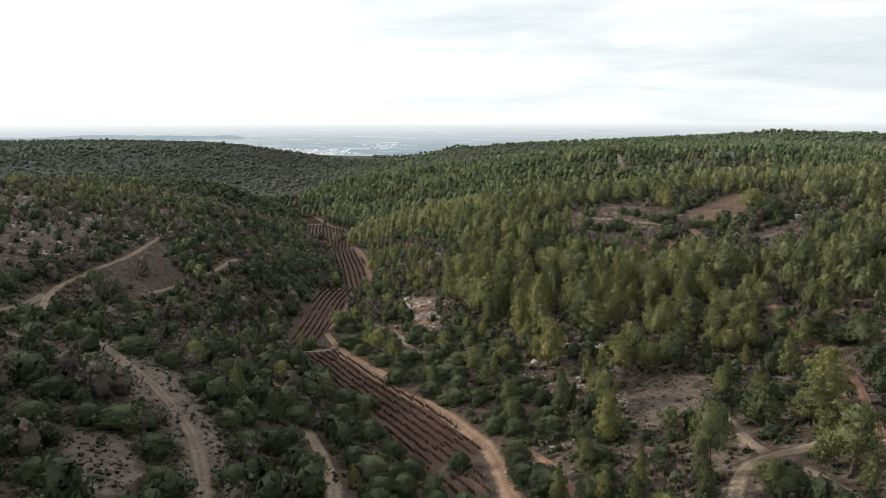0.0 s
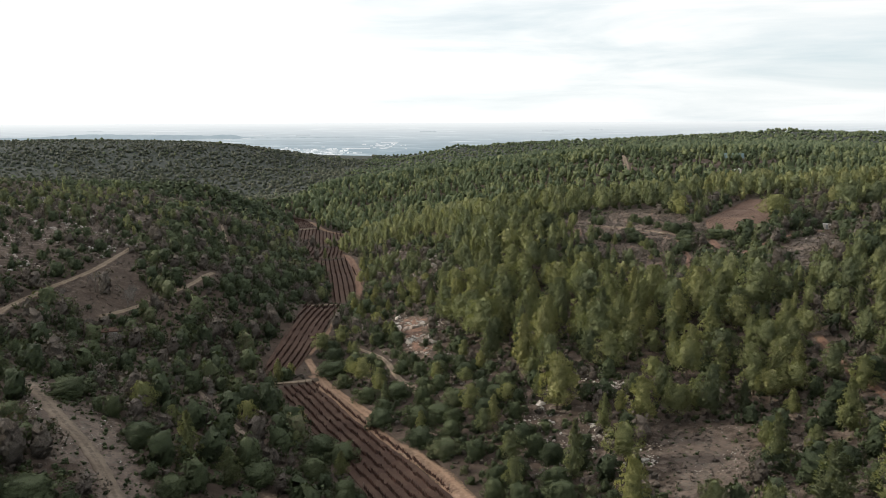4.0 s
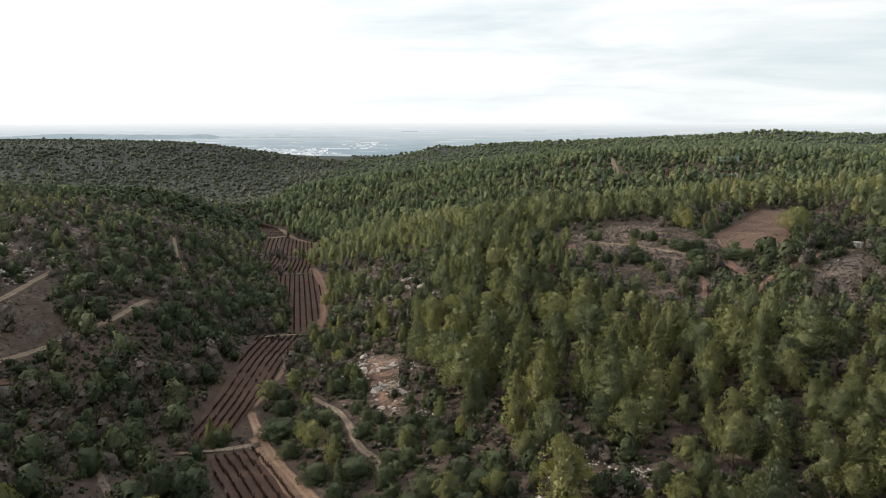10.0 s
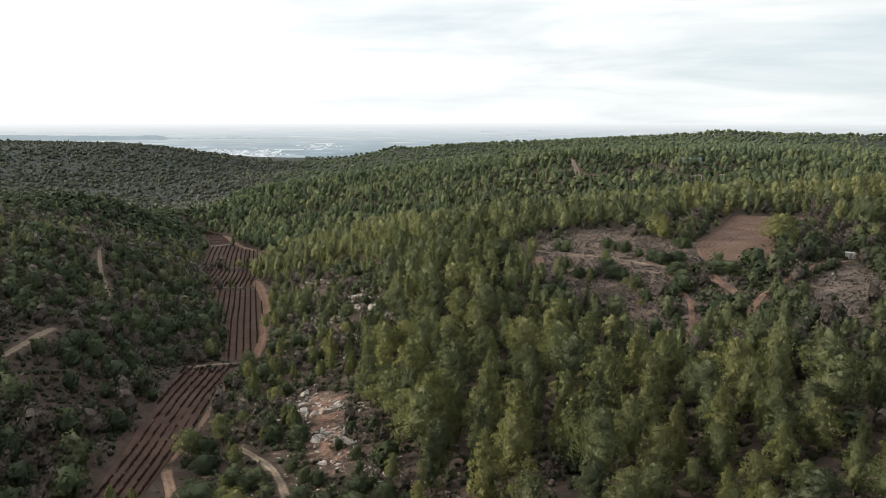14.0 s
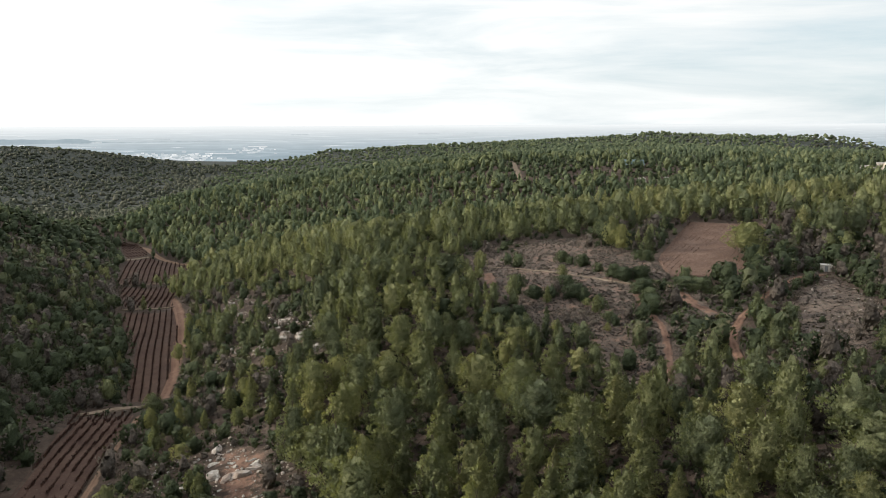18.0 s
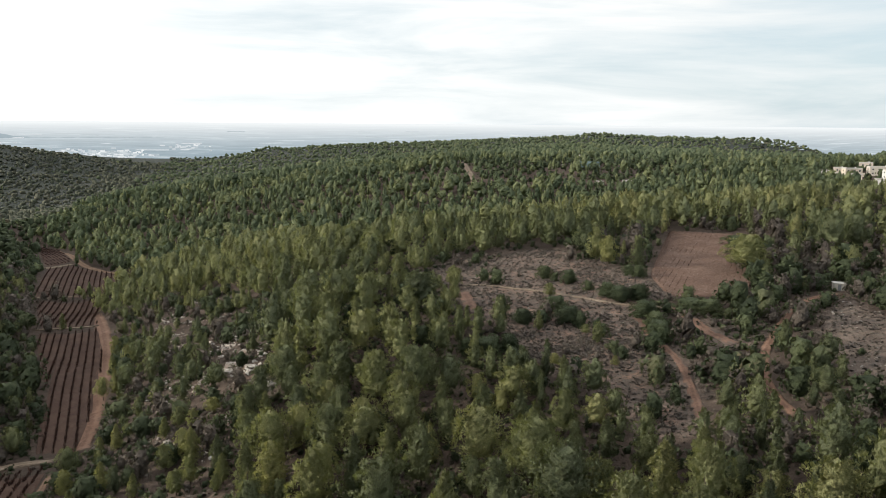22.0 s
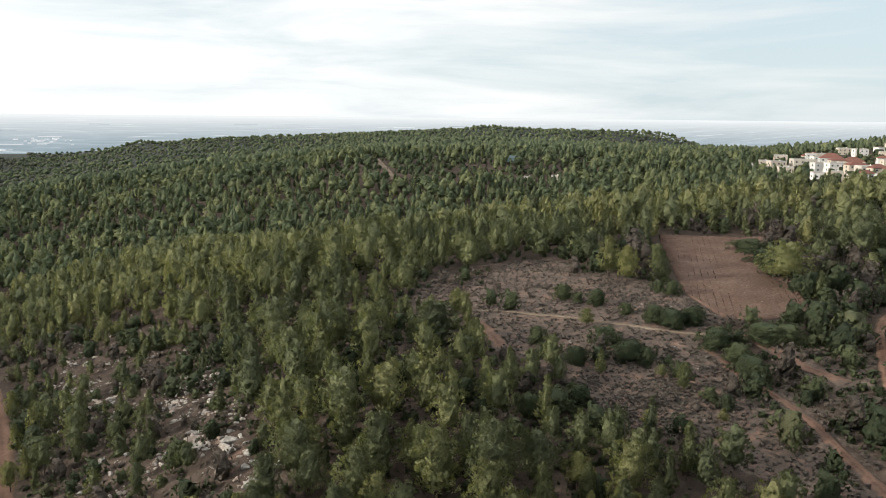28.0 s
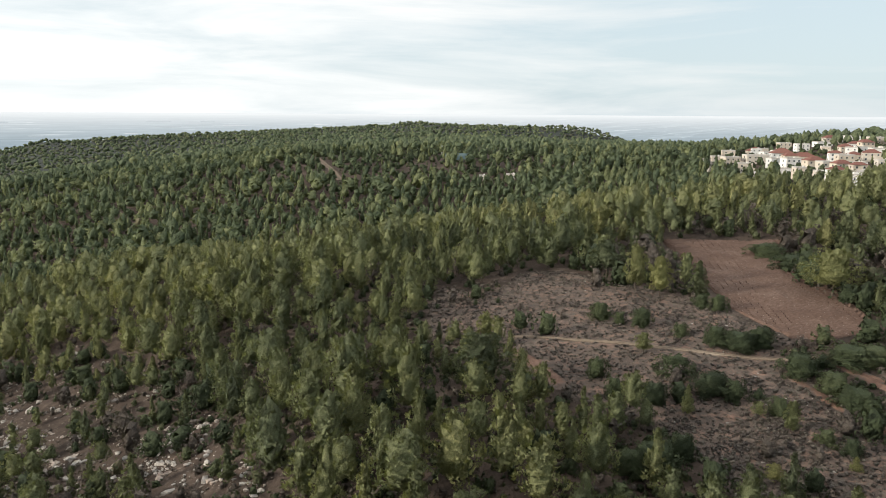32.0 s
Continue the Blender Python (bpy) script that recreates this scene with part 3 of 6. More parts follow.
# ---- mesh helpers ----
def mesh_of(name, verts, faces, mat, smooth=False, tone=None, normals=None):
    """A mesh from arrays of corners and of triangles or quads."""
    me = bpy.data.meshes.new(name)
    verts, faces = np.asarray(verts, np.float32), np.asarray(faces, np.int32)
    k = faces.shape[1]
    me.vertices.add(len(verts))
    me.vertices.foreach_set("co", verts.ravel())
    me.loops.add(faces.size)
    me.loops.foreach_set("vertex_index", faces.ravel())
    me.polygons.add(len(faces))
    me.polygons.foreach_set("loop_start", np.arange(0, faces.size, k, dtype=np.int32))
    me.polygons.foreach_set("use_smooth", np.full(len(faces), smooth))
    if tone is not None:
        me.attributes.new("tone", "FLOAT", "POINT").data.foreach_set("value", np.asarray(tone, np.float32))
    if normals is not None:
        me.attributes.new("custom_normal", "FLOAT_VECTOR", "POINT").data.foreach_set("vector", np.asarray(normals, np.float32).ravel())
    me.materials.append(mat)
    me.update(calc_edges=True)
    return me


def part(name, data, parent, label=""):
    ob = new(name, data)
    ob.parent = parent
    return tagged(ob, label)


def bm_mesh(name, bm, mat):
    me = bpy.data.meshes.new(name)
    bm.to_mesh(me)
    bm.free()
    me.materials.append(mat)
    return me


def add_box(bm, x0, y0, z0, x1, y1, z1):
    vs = [bm.verts.new((x, y, z)) for z in (z0, z1) for x, y in ((x0, y0), (x1, y0), (x1, y1), (x0, y1))]
    for f in ((3, 2, 1, 0), (4, 5, 6, 7), (0, 1, 5, 4), (1, 2, 6, 5), (2, 3, 7, 6), (3, 0, 4, 7)):
        bm.faces.new([vs[i] for i in f])


# ---- ground ----
def lines_of(core0, core1, step, far0, far1):
    a = list(np.arange(core0, core1 + step, step))
    s, v = step, a[-1]
    while v < far1:
        s *= 1.12
        v += s
        a.append(min(v, far1))
    s, v = step, a[0]
    while v > far0:
        s *= 1.12
        v -= s
        a.insert(0, max(v, far0))
    return np.array(a)


def build_ground():
    xs, ys = lines_of(-300, 330, 4.5, -4950, 4950), lines_of(60, 760, 4.5, -1500, 4950)
    gx, gy = np.meshgrid(xs, ys)
    gz = ground_height(gx, gy)
    fine = np.clip(1 - np.hypot(gx - 20, gy - 350) / 1500, 0, 1)
    gz = gz + fine * 0.35 * (np.sin(gx * 0.21 + np.sin(gy * 0.13) * 2) + np.sin(gy * 0.19 + np.cos(gx * 0.11) * 2.2)) * 0.5
    nx, ny = len(xs), len(ys)
    idx = np.arange(nx * ny).reshape(ny, nx)
    quads = np.stack([idx[:-1, :-1], idx[:-1, 1:], idx[1:, 1:], idx[1:, :-1]], -1).reshape(-1, 4)
    me = mesh_of("ground", np.stack([gx, gy, gz], -1).reshape(-1, 3), quads, GROUND, True)
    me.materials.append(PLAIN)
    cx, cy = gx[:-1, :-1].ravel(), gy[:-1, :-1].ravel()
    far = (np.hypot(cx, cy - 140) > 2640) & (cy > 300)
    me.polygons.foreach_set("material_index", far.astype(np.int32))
    x, y = gx.ravel(), gy.ravel()
    masks = {"heath": 0.92 * ease(950, 1150, y) * (x < 2000), "bare": np.zeros(len(x)), "red": np.zeros(len(x)), "rock": np.zeros(len(x))}
    for key, mask, amount in GROUND_MARKS:
        masks[mask] = np.maximum(masks[mask], amount * ease(-5, 5, depth_in(AREA[key], x, y)))
    left = x < np.interp(y, VALLEY_Y, VALLEY_X) - 25
    masks["rock"] = np.maximum(masks["rock"], 0.55 * left * (gz.ravel() > 30) * (y < 1000))
    masks["bare"] = np.maximum(masks["bare"], 0.22 * left * (y < 420))
    masks["rock"] = np.maximum(masks["rock"], 0.55 * (np.hypot((x - 300) / 150, (y - 890) / 110) < 1))
    masks["bare"] = np.maximum(masks["bare"], 0.2 * (np.hypot((x - 300) / 150, (y - 890) / 110) < 1))
    masks["rock"] = np.maximum(masks["rock"], 0.85 * ((x < -230) & (y > 1050)))
    masks["bare"] = np.maximum(masks["bare"], 0.42 * ((x > 15) & (x < 120) & (y > 110) & (y < 225)))
    masks["rock"] = np.maximum(masks["rock"], 0.66 * ((x > 15) & (x < 60) & (y > 110) & (y < 225)))
    masks["rock"] = np.maximum(masks["rock"], 0.7 * ((x > -40) & (x < 25) & (y > 260) & (y < 530) & (x > np.interp(y, VALLEY_Y, VALLEY_X) + 14)))
    for key, values in masks.items():
        me.attributes.new(key, "FLOAT", "POINT").data.foreach_set("value", values.astype(np.float32))
    tagged(new("ground", me), "stony brown hill ground falling to a hazy plain", "ground", kind="structure")


GROUND_MARKS = [("clearing", "bare", 0.85), ("clearing", "red", 0.53), ("clearing_s", "bare", 0.85), ("clearing_s", "red", 0.53), ("bare_e", "bare", 0.75), ("bare_e", "rock", 0.55), ("dirt_w", "bare", 1.0), ("dirt_w2", "bare", 1.0),
                ("patch", "bare", 0.75), ("grove", "bare", 0.6), ("hedge", "bare", 0.6), ("scar", "red", 0.85), ("scar", "rock", 0.9), ("strip", "rock", 0.95), ("strip", "red", 0.55), ("rocks_w", "rock", 0.85), ("bare_w", "bare", 0.25),
                ("rocky_w", "rock", 0.8), ("rocky_w", "bare", 0.15), ("stony_s", "rock", 0.9), ("stony_s", "bare", 0.4), ("foot_s", "rock", 0.75), ("foot_s", "bare", 0.15), ("foot_s", "red", 0.35), ("rough_w", "rock", 0.9), ("rough_w", "bare", 0.4)]
build_ground()


def build_far_hills():
    """Low hills out on the hazy plain."""
    way = np.linspace(-48, -6, 240)
    top = 27 + 23 * np.exp(-((way + 25.5) / 3.6) ** 2) + 12 * np.exp(-((way + 16.2) / 1.0) ** 2) + 7 * np.exp(-((way + 18) / 2.5) ** 2) + 20 * np.exp(-((way + 34) / 4) ** 2) + 12 * np.exp(-((way + 20.5) / 3) ** 2) + 0.8 * np.sin(way * 5.1) + 0.5 * np.sin(way * 11.7 + 1)
    a = np.radians(way)
    rows = []
    for r, part_up in ((3650, -0.4), (3720, 0.35), (3800, 1.0), (3900, 0.3)):
        rows.append(np.stack([np.sin(a) * r, 140 + np.cos(a) * r, -25 + (top + 25) * np.clip(part_up, 0, 1) + min(part_up, 0) * 60], -1))
    v = np.stack(rows, 1).reshape(-1, 3)
    i = np.arange(len(v)).reshape(len(way), 4)
    q = np.stack([i[:-1, :-1], i[1:, :-1], i[1:, 1:], i[:-1, 1:]], -1).reshape(-1, 4)
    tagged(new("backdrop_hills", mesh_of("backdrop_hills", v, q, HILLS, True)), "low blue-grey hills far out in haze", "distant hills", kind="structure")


build_far_hills()


def build_far_town():
    """A pale town and streaks of glasshouse roofs out on the plain, in painted haze."""
    m, n, l, b = material("hazy_town", 1.0)
    # pale emission on the blocks, lamps or not, imitates haze
    l.new(ramp_node(n, l, n.new("ShaderNodeNewGeometry").outputs["Random Per Island"], [(0.0, (0.42, 0.48, 0.51)), (0.6, (0.66, 0.70, 0.72)), (1.0, (0.95, 0.96, 0.96))]), b.inputs["Emission Color"])
    b.inputs["Base Color"].default_value = (0.05, 0.06, 0.07, 1)
    b.inputs["Emission Strength"].default_value = 0.92
    rng = np.random.default_rng(23)
    bm = bmesh.new()

    def block(bearing, r, w, d, h):
        a = radians(bearing)
        x, y = math.sin(a) * r, 140 + math.cos(a) * r
        z = height_at(x, y)
        add_box(bm, x - w / 2, y - d / 2, z - 4, x + w / 2, y + d / 2, z + h)

    for bearing, r, spread, deep, count in ((-9.6, 3060, 2.0, 90, 230), (-12.5, 3180, 1.6, 60, 60), (-4.5, 3350, 1.5, 60, 30), (-19, 3450, 3.0, 90, 50), (22, 3300, 3.0, 60, 60)):
        for _ in range(count):
            block(bearing + rng.normal(0, spread * 0.6), r + rng.normal(0, deep), rng.uniform(5, 16), rng.uniform(5, 14), rng.uniform(2, 6))
    for _ in range(46):
        block(rng.uniform(-36, 30), rng.uniform(3200, 4300), rng.uniform(30, 130), rng.uniform(8, 18), 2.0)
    tagged(new("backdrop_town", bm_mesh("backdrop_town", bm, m)), "pale town far out on a hazy plain", "distant town", kind="structure")


build_far_town()


def lift(x, y):
    """Height of the ground sheet with its small swells."""
    fine = np.clip(1 - np.hypot(x - 20, y - 350) / 1500, 0, 1)
    return ground_height(x, y) + fine * 0.35 * (np.sin(x * 0.21 + np.sin(y * 0.13) * 2) + np.sin(y * 0.19 + np.cos(x * 0.11) * 2.2)) * 0.5


def rounded(line, step):
    """A broken line smoothed and cut into short steps."""
    p = np.array(line, float)
    for _ in range(2):
        q = np.empty((2 * len(p), 2))
        q[0::2], q[1::2] = p, p
        q[1:-1:2] = 0.75 * p[:-1] + 0.25 * p[1:]
        q[2:-1:2] = 0.25 * p[:-1] + 0.75 * p[1:]
        p = q
    keep = np.r_[True, np.hypot(*np.diff(p, axis=0).T) > 1e-6]
    p = p[keep]
    s = np.r_[0, np.cumsum(np.hypot(*np.diff(p, axis=0).T))]
    u = np.linspace(0, s[-1], max(3, int(s[-1] / step)))
    return np.stack([np.interp(u, s, p[:, 0]), np.interp(u, s, p[:, 1])], -1)


def build_way(key, width, mat, label, seed):
    rng = np.random.default_rng(seed)
    c = rounded(WAYS[key], 1.3)
    d = np.gradient(c, axis=0)
    d /= np.hypot(d[:, 0], d[:, 1])[:, None] + 1e-9
    side = np.stack([-d[:, 1], d[:, 0]], -1)
    n = len(c)

    def wobble():
        w = rng.normal(0, 1, n + 8)
        return np.convolve(w, np.ones(5) / 5, "same")[4:-4]

    half = width * 0.72
    marks = (-1.0, -0.75, -0.45, -0.15, 0.15, 0.45, 0.75, 1.0)
    cols = [c + side * (half * f + (wobble() * 0.30 * width if abs(f) > 0.9 else wobble() * 0.05))[:, None] for f in marks]
    v = np.stack(cols, 1).reshape(-1, 2)
    crown = np.tile([-0.15, 0.10, 0.10, 0.20, 0.20, 0.10, 0.10, -0.15], n) + (0.22 if key.startswith("t_x") else 0.0)
    z = lift(v[:, 0], v[:, 1]) + crown
    k = len(marks)
    i = np.arange(n * k).reshape(n, k)
    q = np.stack([i[:-1, :-1], i[:-1, 1:], i[1:, 1:], i[1:, :-1]], -1).reshape(-1, 4)
    me = mesh_of("track", np.c_[v, z], q, mat, True)
    me.attributes.new("side", "FLOAT", "POINT").data.foreach_set("value", np.maximum(np.tile(np.abs(marks), n), np.repeat(1.1 - np.minimum(np.arange(n), np.arange(n)[::-1]) * 0.3, k)).astype(np.float32))
    ob = new("track", me)
    tagged(ob, label, "dirt track", kind="structure")


WAY_LOOK = {"t_xI": (2.2, PALE_TRACK), "t_xD": (2.4, PALE_TRACK), "t_xE": (2.4, PALE_TRACK), "t_xF": (2.6, PALE_TRACK), "t_xG": (2.6, PALE_TRACK), "t_vine": (3.8, TRACK), "t_v3": (5.0, RED_TRACK), "t_v3b": (1.5, TRACK), "t_v3c": (2.6, TRACK), "t_top": (5.0, TRACK), "t_c1": (1.5, PALE_TRACK), "t_c2": (2.0, RAGGED_TRACK), "t_c3": (3.0, RAGGED_TRACK),
            "t_c4": (3.4, RAGGED_TRACK), "t_bend": (2.1, RED_TRACK), "t_e": (1.8, RED_TRACK), "t_w1": (2.4, FAINT_TRACK), "t_w2": (2.6, FAINT_TRACK), "t_w3": (3.0, PALE_TRACK),
            "t_w4": (2.2, PALE_TRACK), "t_w5": (1.9, PALE_TRACK), "t_w6": (1.8, PALE_TRACK), "t_j1": (2.7, PALE_TRACK), "t_j2": (2.2, FAINT_TRACK), "t_j3": (1.6, FAINT_TRACK),
            "t_s1": (1.7, TRACK), "t_w7": (1.6, FAINT_TRACK), "t_w8": (2.2, FAINT_TRACK), "t_hook": (1.7, PALE_TRACK), "t_far": (5.0, PALE_TRACK)}
for _n, (_key, (_w, _m)) in enumerate(WAY_LOOK.items()):
    _what = {TRACK: "orange-brown earth track", RED_TRACK: "red earth track", RAGGED_TRACK: "half overgrown red earth track", FAINT_TRACK: "faint pale wheel track", PALE_TRACK: "pale stony dirt track"}[_m]
    build_way(_key, _w, _m, _what + " worn into the hillside", 100 + _n)


# ---- fields and vineyards ----
def field_lines(poly, axis, spacing):
    """Parallel lines across a field: for each the way's start and end."""
    p = np.array(poly, float)
    d = np.array(axis, float) / np.hypot(*axis)
    s = np.array([-d[1], d[0]])
    along, across = p @ d, p @ s
    found = []
    for c in np.arange(across.min() + spacing * 0.3, across.max(), spacing):
        hits = []
        for k in range(len(p)):
            a0, a1, l0, l1 = across[k], across[(k + 1) % len(p)], along[k], along[(k + 1) % len(p)]
            if (a0 > c) != (a1 > c):
                hits.append(l0 + (l1 - l0) * (c - a0) / (a1 - a0))
        if len(hits) >= 2 and max(hits) - min(hits) > 3:
            found.append((c, min(hits), max(hits)))
    return d, s, found


def build_field(key, axis, mat, label, raise_by=0.18, edge=0.0, category="field", ridge=0.0):
    d, s, lines = field_lines(AREA[key], axis, 1.1)
    n = max(4, int(max(b - a for _, a, b in lines) / (1.4 if ridge > 0.2 else 3.0)))
    rows = []
    for c, a, b in lines:
        u = np.linspace(a - edge, b + edge, n)
        rows.append(u[:, None] * d + c * s)
    v = np.stack(rows).reshape(-1, 2)
    z = lift(v[:, 0], v[:, 1]) + raise_by
    i = np.arange(len(v)).reshape(len(lines), n)
    z[i[::2]] += ridge
    z += np.random.default_rng(3).normal(0, ridge * 0.3, len(z))
    z[i[0]] -= 0.5
    z[i[-1]] -= 0.5
    z[i[:, 0]] -= 0.5
    z[i[:, -1]] -= 0.5
    q = np.stack([i[:-1, :-1], i[1:, :-1], i[1:, 1:], i[:-1, 1:]], -1).reshape(-1, 4)
    tagged(new("field", mesh_of("field", np.c_[v, z], q[:, ::-1], mat, True)), label, category, kind="structure")


def canes_mesh(start, d, length, rng):
    """One row of leafless vines: short trunks and a tangle of upright canes."""
    verts, tris = [], []
    k = max(3, int(length / 1.25))
    at = np.linspace(0.6, length - 0.6, k) + rng.normal(0, 0.12, k)
    for u in at:
        if rng.random() < 0.05:
            continue
        x, y = start + d * u
        z = float(lift(np.array([x]), np.array([y]))[0]) if len(verts) % 7 == 0 else z0
        z0 = z
        for _ in range(22):
            low = np.array([x, y, z + 0.30]) + np.r_[d * rng.normal(0, 0.42) + np.array((-d[1], d[0])) * rng.normal(0, 0.16), rng.normal(0, 0.1)]
            top = low + np.r_[d * rng.normal(0, 0.45), rng.uniform(0.35, 0.95)] + rng.normal(0, 0.14, 3)
            w = np.r_[d * 0.15, 0.0] + rng.normal(0, 0.05, 3)
            b = len(verts)
            verts += [low - w, low + w, top]
            tris.append((b, b + 1, b + 2))
    return np.array(verts), np.array(tris)


def build_rows(key, axis, spacing, label, seed):
    rng = np.random.default_rng(seed)
    d, s, lines = field_lines(AREA[key], axis, spacing)
    for c, a, b in lines:
        start, length = d * (a + 0.8) + s * c, b - a - 1.6
        if length < 4:
            continue
        row = tagged(new("vine_row"), label, "vine row", "vine rows of a terraced vineyard")
        z = float(lift(start[:1], start[1:])[0])
        row.location = (start[0], start[1], z)
        v, t = canes_mesh(start, d, length, rng)
        tagged(part("vine_growth", mesh_of("vine_growth", v - (start[0], start[1], z), t, CANES), row), kind="stuff")
        for u in (0.0, length):
            x, y = start + d * u
            h = float(lift(np.array([x]), np.array([y]))[0])
            bm = bmesh.new()
            bmesh.ops.create_cone(bm, cap_ends=True, segments=6, radius1=0.09, radius2=0.07, depth=2.1, matrix=Matrix.Translation((x - start[0], y - start[1], h - z + 0.95)))
            part("post", bm_mesh("post", bm, POST), row, "weathered wooden end post")


VINES = [("V0", (-0.45, 0.89), 2.6), ("V1", (-0.46, 0.89), 2.5), ("V2", (0.04, 1.0), 2.4), ("V3", (-0.17, 1.0), 2.7), ("V4", (-0.12, 1.0), 2.8), ("V5", (-0.16, 1.0), 3.2), ("V6", (-0.5, 0.87), 3.4)]
for _n, (_key, _axis, _sp) in enumerate(VINES):
    build_field(_key, _axis, VINE_SOIL, "dark red-brown vineyard soil between rows", 0.16, 0.8, "field", 0.1)
    build_rows(_key, _axis, _sp, "leafless dark brown vine row with end posts on red soil", 40 + _n)
build_field("plough", (-0.62, -0.78), PLOUGH, "ploughed red-brown field with planted furrows", 0.2, 0.0, "field", 0.32)


# ---- trees ----
def rng_unit(rng, n):
    v = rng.normal(0, 1, (n, 3))
    return v / np.linalg.norm(v, axis=1)[:, None]


def tufts(rng, centre, normal, size):
    """Small leaves of foliage at given places: some face outwards, some stand out as sprays."""
    n = len(centre)
    nor = normal / (np.linalg.norm(normal, axis=1)[:, None] + 1e-9) + rng.normal(0, 0.45, (n, 3))
    nor /= np.linalg.norm(nor, axis=1)[:, None]
    t1 = np.cross(nor, rng_unit(rng, n))
    t1 /= np.linalg.norm(t1, axis=1)[:, None] + 1e-9
    spray = rng.random(n) < 0.55
    up = nor * 0.8 + np.array((0, 0, 0.7)) + rng.normal(0, 0.25, (n, 3))
    up /= np.linalg.norm(up, axis=1)[:, None]
    t1 = np.where(spray[:, None], up, t1)
    t2 = np.cross(nor + rng.normal(0, 0.5, (n, 3)), t1)
    t2 /= np.linalg.norm(t2, axis=1)[:, None] + 1e-9
    a = (size * rng.uniform(0.8, 1.6, n))[:, None]
    b = (size * rng.uniform(0.24, 0.46, n))[:, None]
    v = np.stack([centre - t1 * a * 0.8 - t2 * b * 1.3, centre - t1 * a * 0.8 + t2 * b * 1.3, centre + t1 * a], 1).reshape(-1, 3)
    return v, np.arange(3 * n).reshape(-1, 3)


ICO = np.array([(0, 0, 1), *((0.894 * math.cos(a), 0.894 * math.sin(a), 0.447) for a in np.arange(5) * 1.2566), *((0.894 * math.cos(a), 0.894 * math.sin(a), -0.447) for a in np.arange(5) * 1.2566 + 0.6283), (0, 0, -1)])
ICO_FACES = np.array([(0, 1 + k, 1 + (k + 1) % 5) for k in range(5)] + [(1 + k, 6 + k, 1 + (k + 1) % 5) for k in range(5)] + [(1 + (k + 1) % 5, 6 + k, 6 + (k + 1) % 5) for k in range(5)] + [(11, 6 + (k + 1) % 5, 6 + k) for k in range(5)])
def pads(rng, cen, rad, flat):
    """Pads of dense foliage: uneven round lumps."""
    v0, f0 = ICO, ICO_FACES
    n, m = len(cen), len(v0)
    turn = rng.uniform(0, 6.28, n)
    c, s = np.cos(turn)[:, None], np.sin(turn)[:, None]
    x, y = v0[None, :, 0] * c - v0[None, :, 1] * s, v0[None, :, 0] * s + v0[None, :, 1] * c
    v = np.stack([x, y, np.repeat(v0[None, :, 2] * flat, n, 0)], -1) * rng.uniform(0.72, 1.22, (n, m, 1)) * rad[:, None, None] + cen[:, None]
    return v.reshape(-1, 3), (f0[None] + np.arange(n)[:, None, None] * m).reshape(-1, 3)


def leafy(rng, cen, rad, outward, per, size, flat):
    """Pads with leaves standing out of them."""
    n = len(cen)
    pv, pf = pads(rng, cen, rad * 0.84, flat)
    d = rng_unit(rng, n * per).reshape(n, per, 3)
    d[..., 2] = np.abs(d[..., 2]) * 1.1 - 0.35
    at = cen[:, None] + d * (rad[:, None, None] * np.array((1.02, 1.02, flat)))
    out = d + outward[:, None] * 0.5 + (0, 0, 0.25)
    tv, tf = tufts(rng, at.reshape(-1, 3), out.reshape(-1, 3), size)
    soft = np.concatenate([(pv - np.repeat(cen, len(pv) // n, 0)) / np.repeat(rad, len(pv) // n)[:, None], np.repeat(d.reshape(-1, 3), 3, 0)])
    return np.concatenate([pv, tv]), np.concatenate([pf, tf + len(pv)]), soft


def rounded_light(rng, v, f, soft, whole):
    """Leaves take the light as the rounded crown and its clumps do: shading normals and faces turned outwards."""
    n = 0.75 * soft + 0.75 * whole
    n /= np.linalg.norm(n, axis=1)[:, None] + 1e-9
    a, b, c = v[f[:, 0]], v[f[:, 1]], v[f[:, 2]]
    inward = (np.cross(b - a, c - a) * n[f].sum(1)).sum(1) < 0
    f = f.copy()
    f[inward] = f[inward][:, ::-1]
    return v, f, n


PROFILE = {
    "young": lambda u: (1 - u) ** 0.8 * np.clip(0.55 + u * 3, 0, 1),
    "oval": lambda u: np.sqrt(np.clip(1 - u ** 2.2, 0, 1)) * np.clip(0.55 + u * 1.6, 0, 1),
    "old": lambda u: np.sqrt(np.clip(1 - u ** 2.8, 0, 1)) * np.clip(0.60 + u * 1.5, 0, 1),
    "dome": lambda u: np.sqrt(np.clip(1 - u ** 3.0, 0, 1)) * np.clip(0.88 + u * 0.6, 0, 1),
}


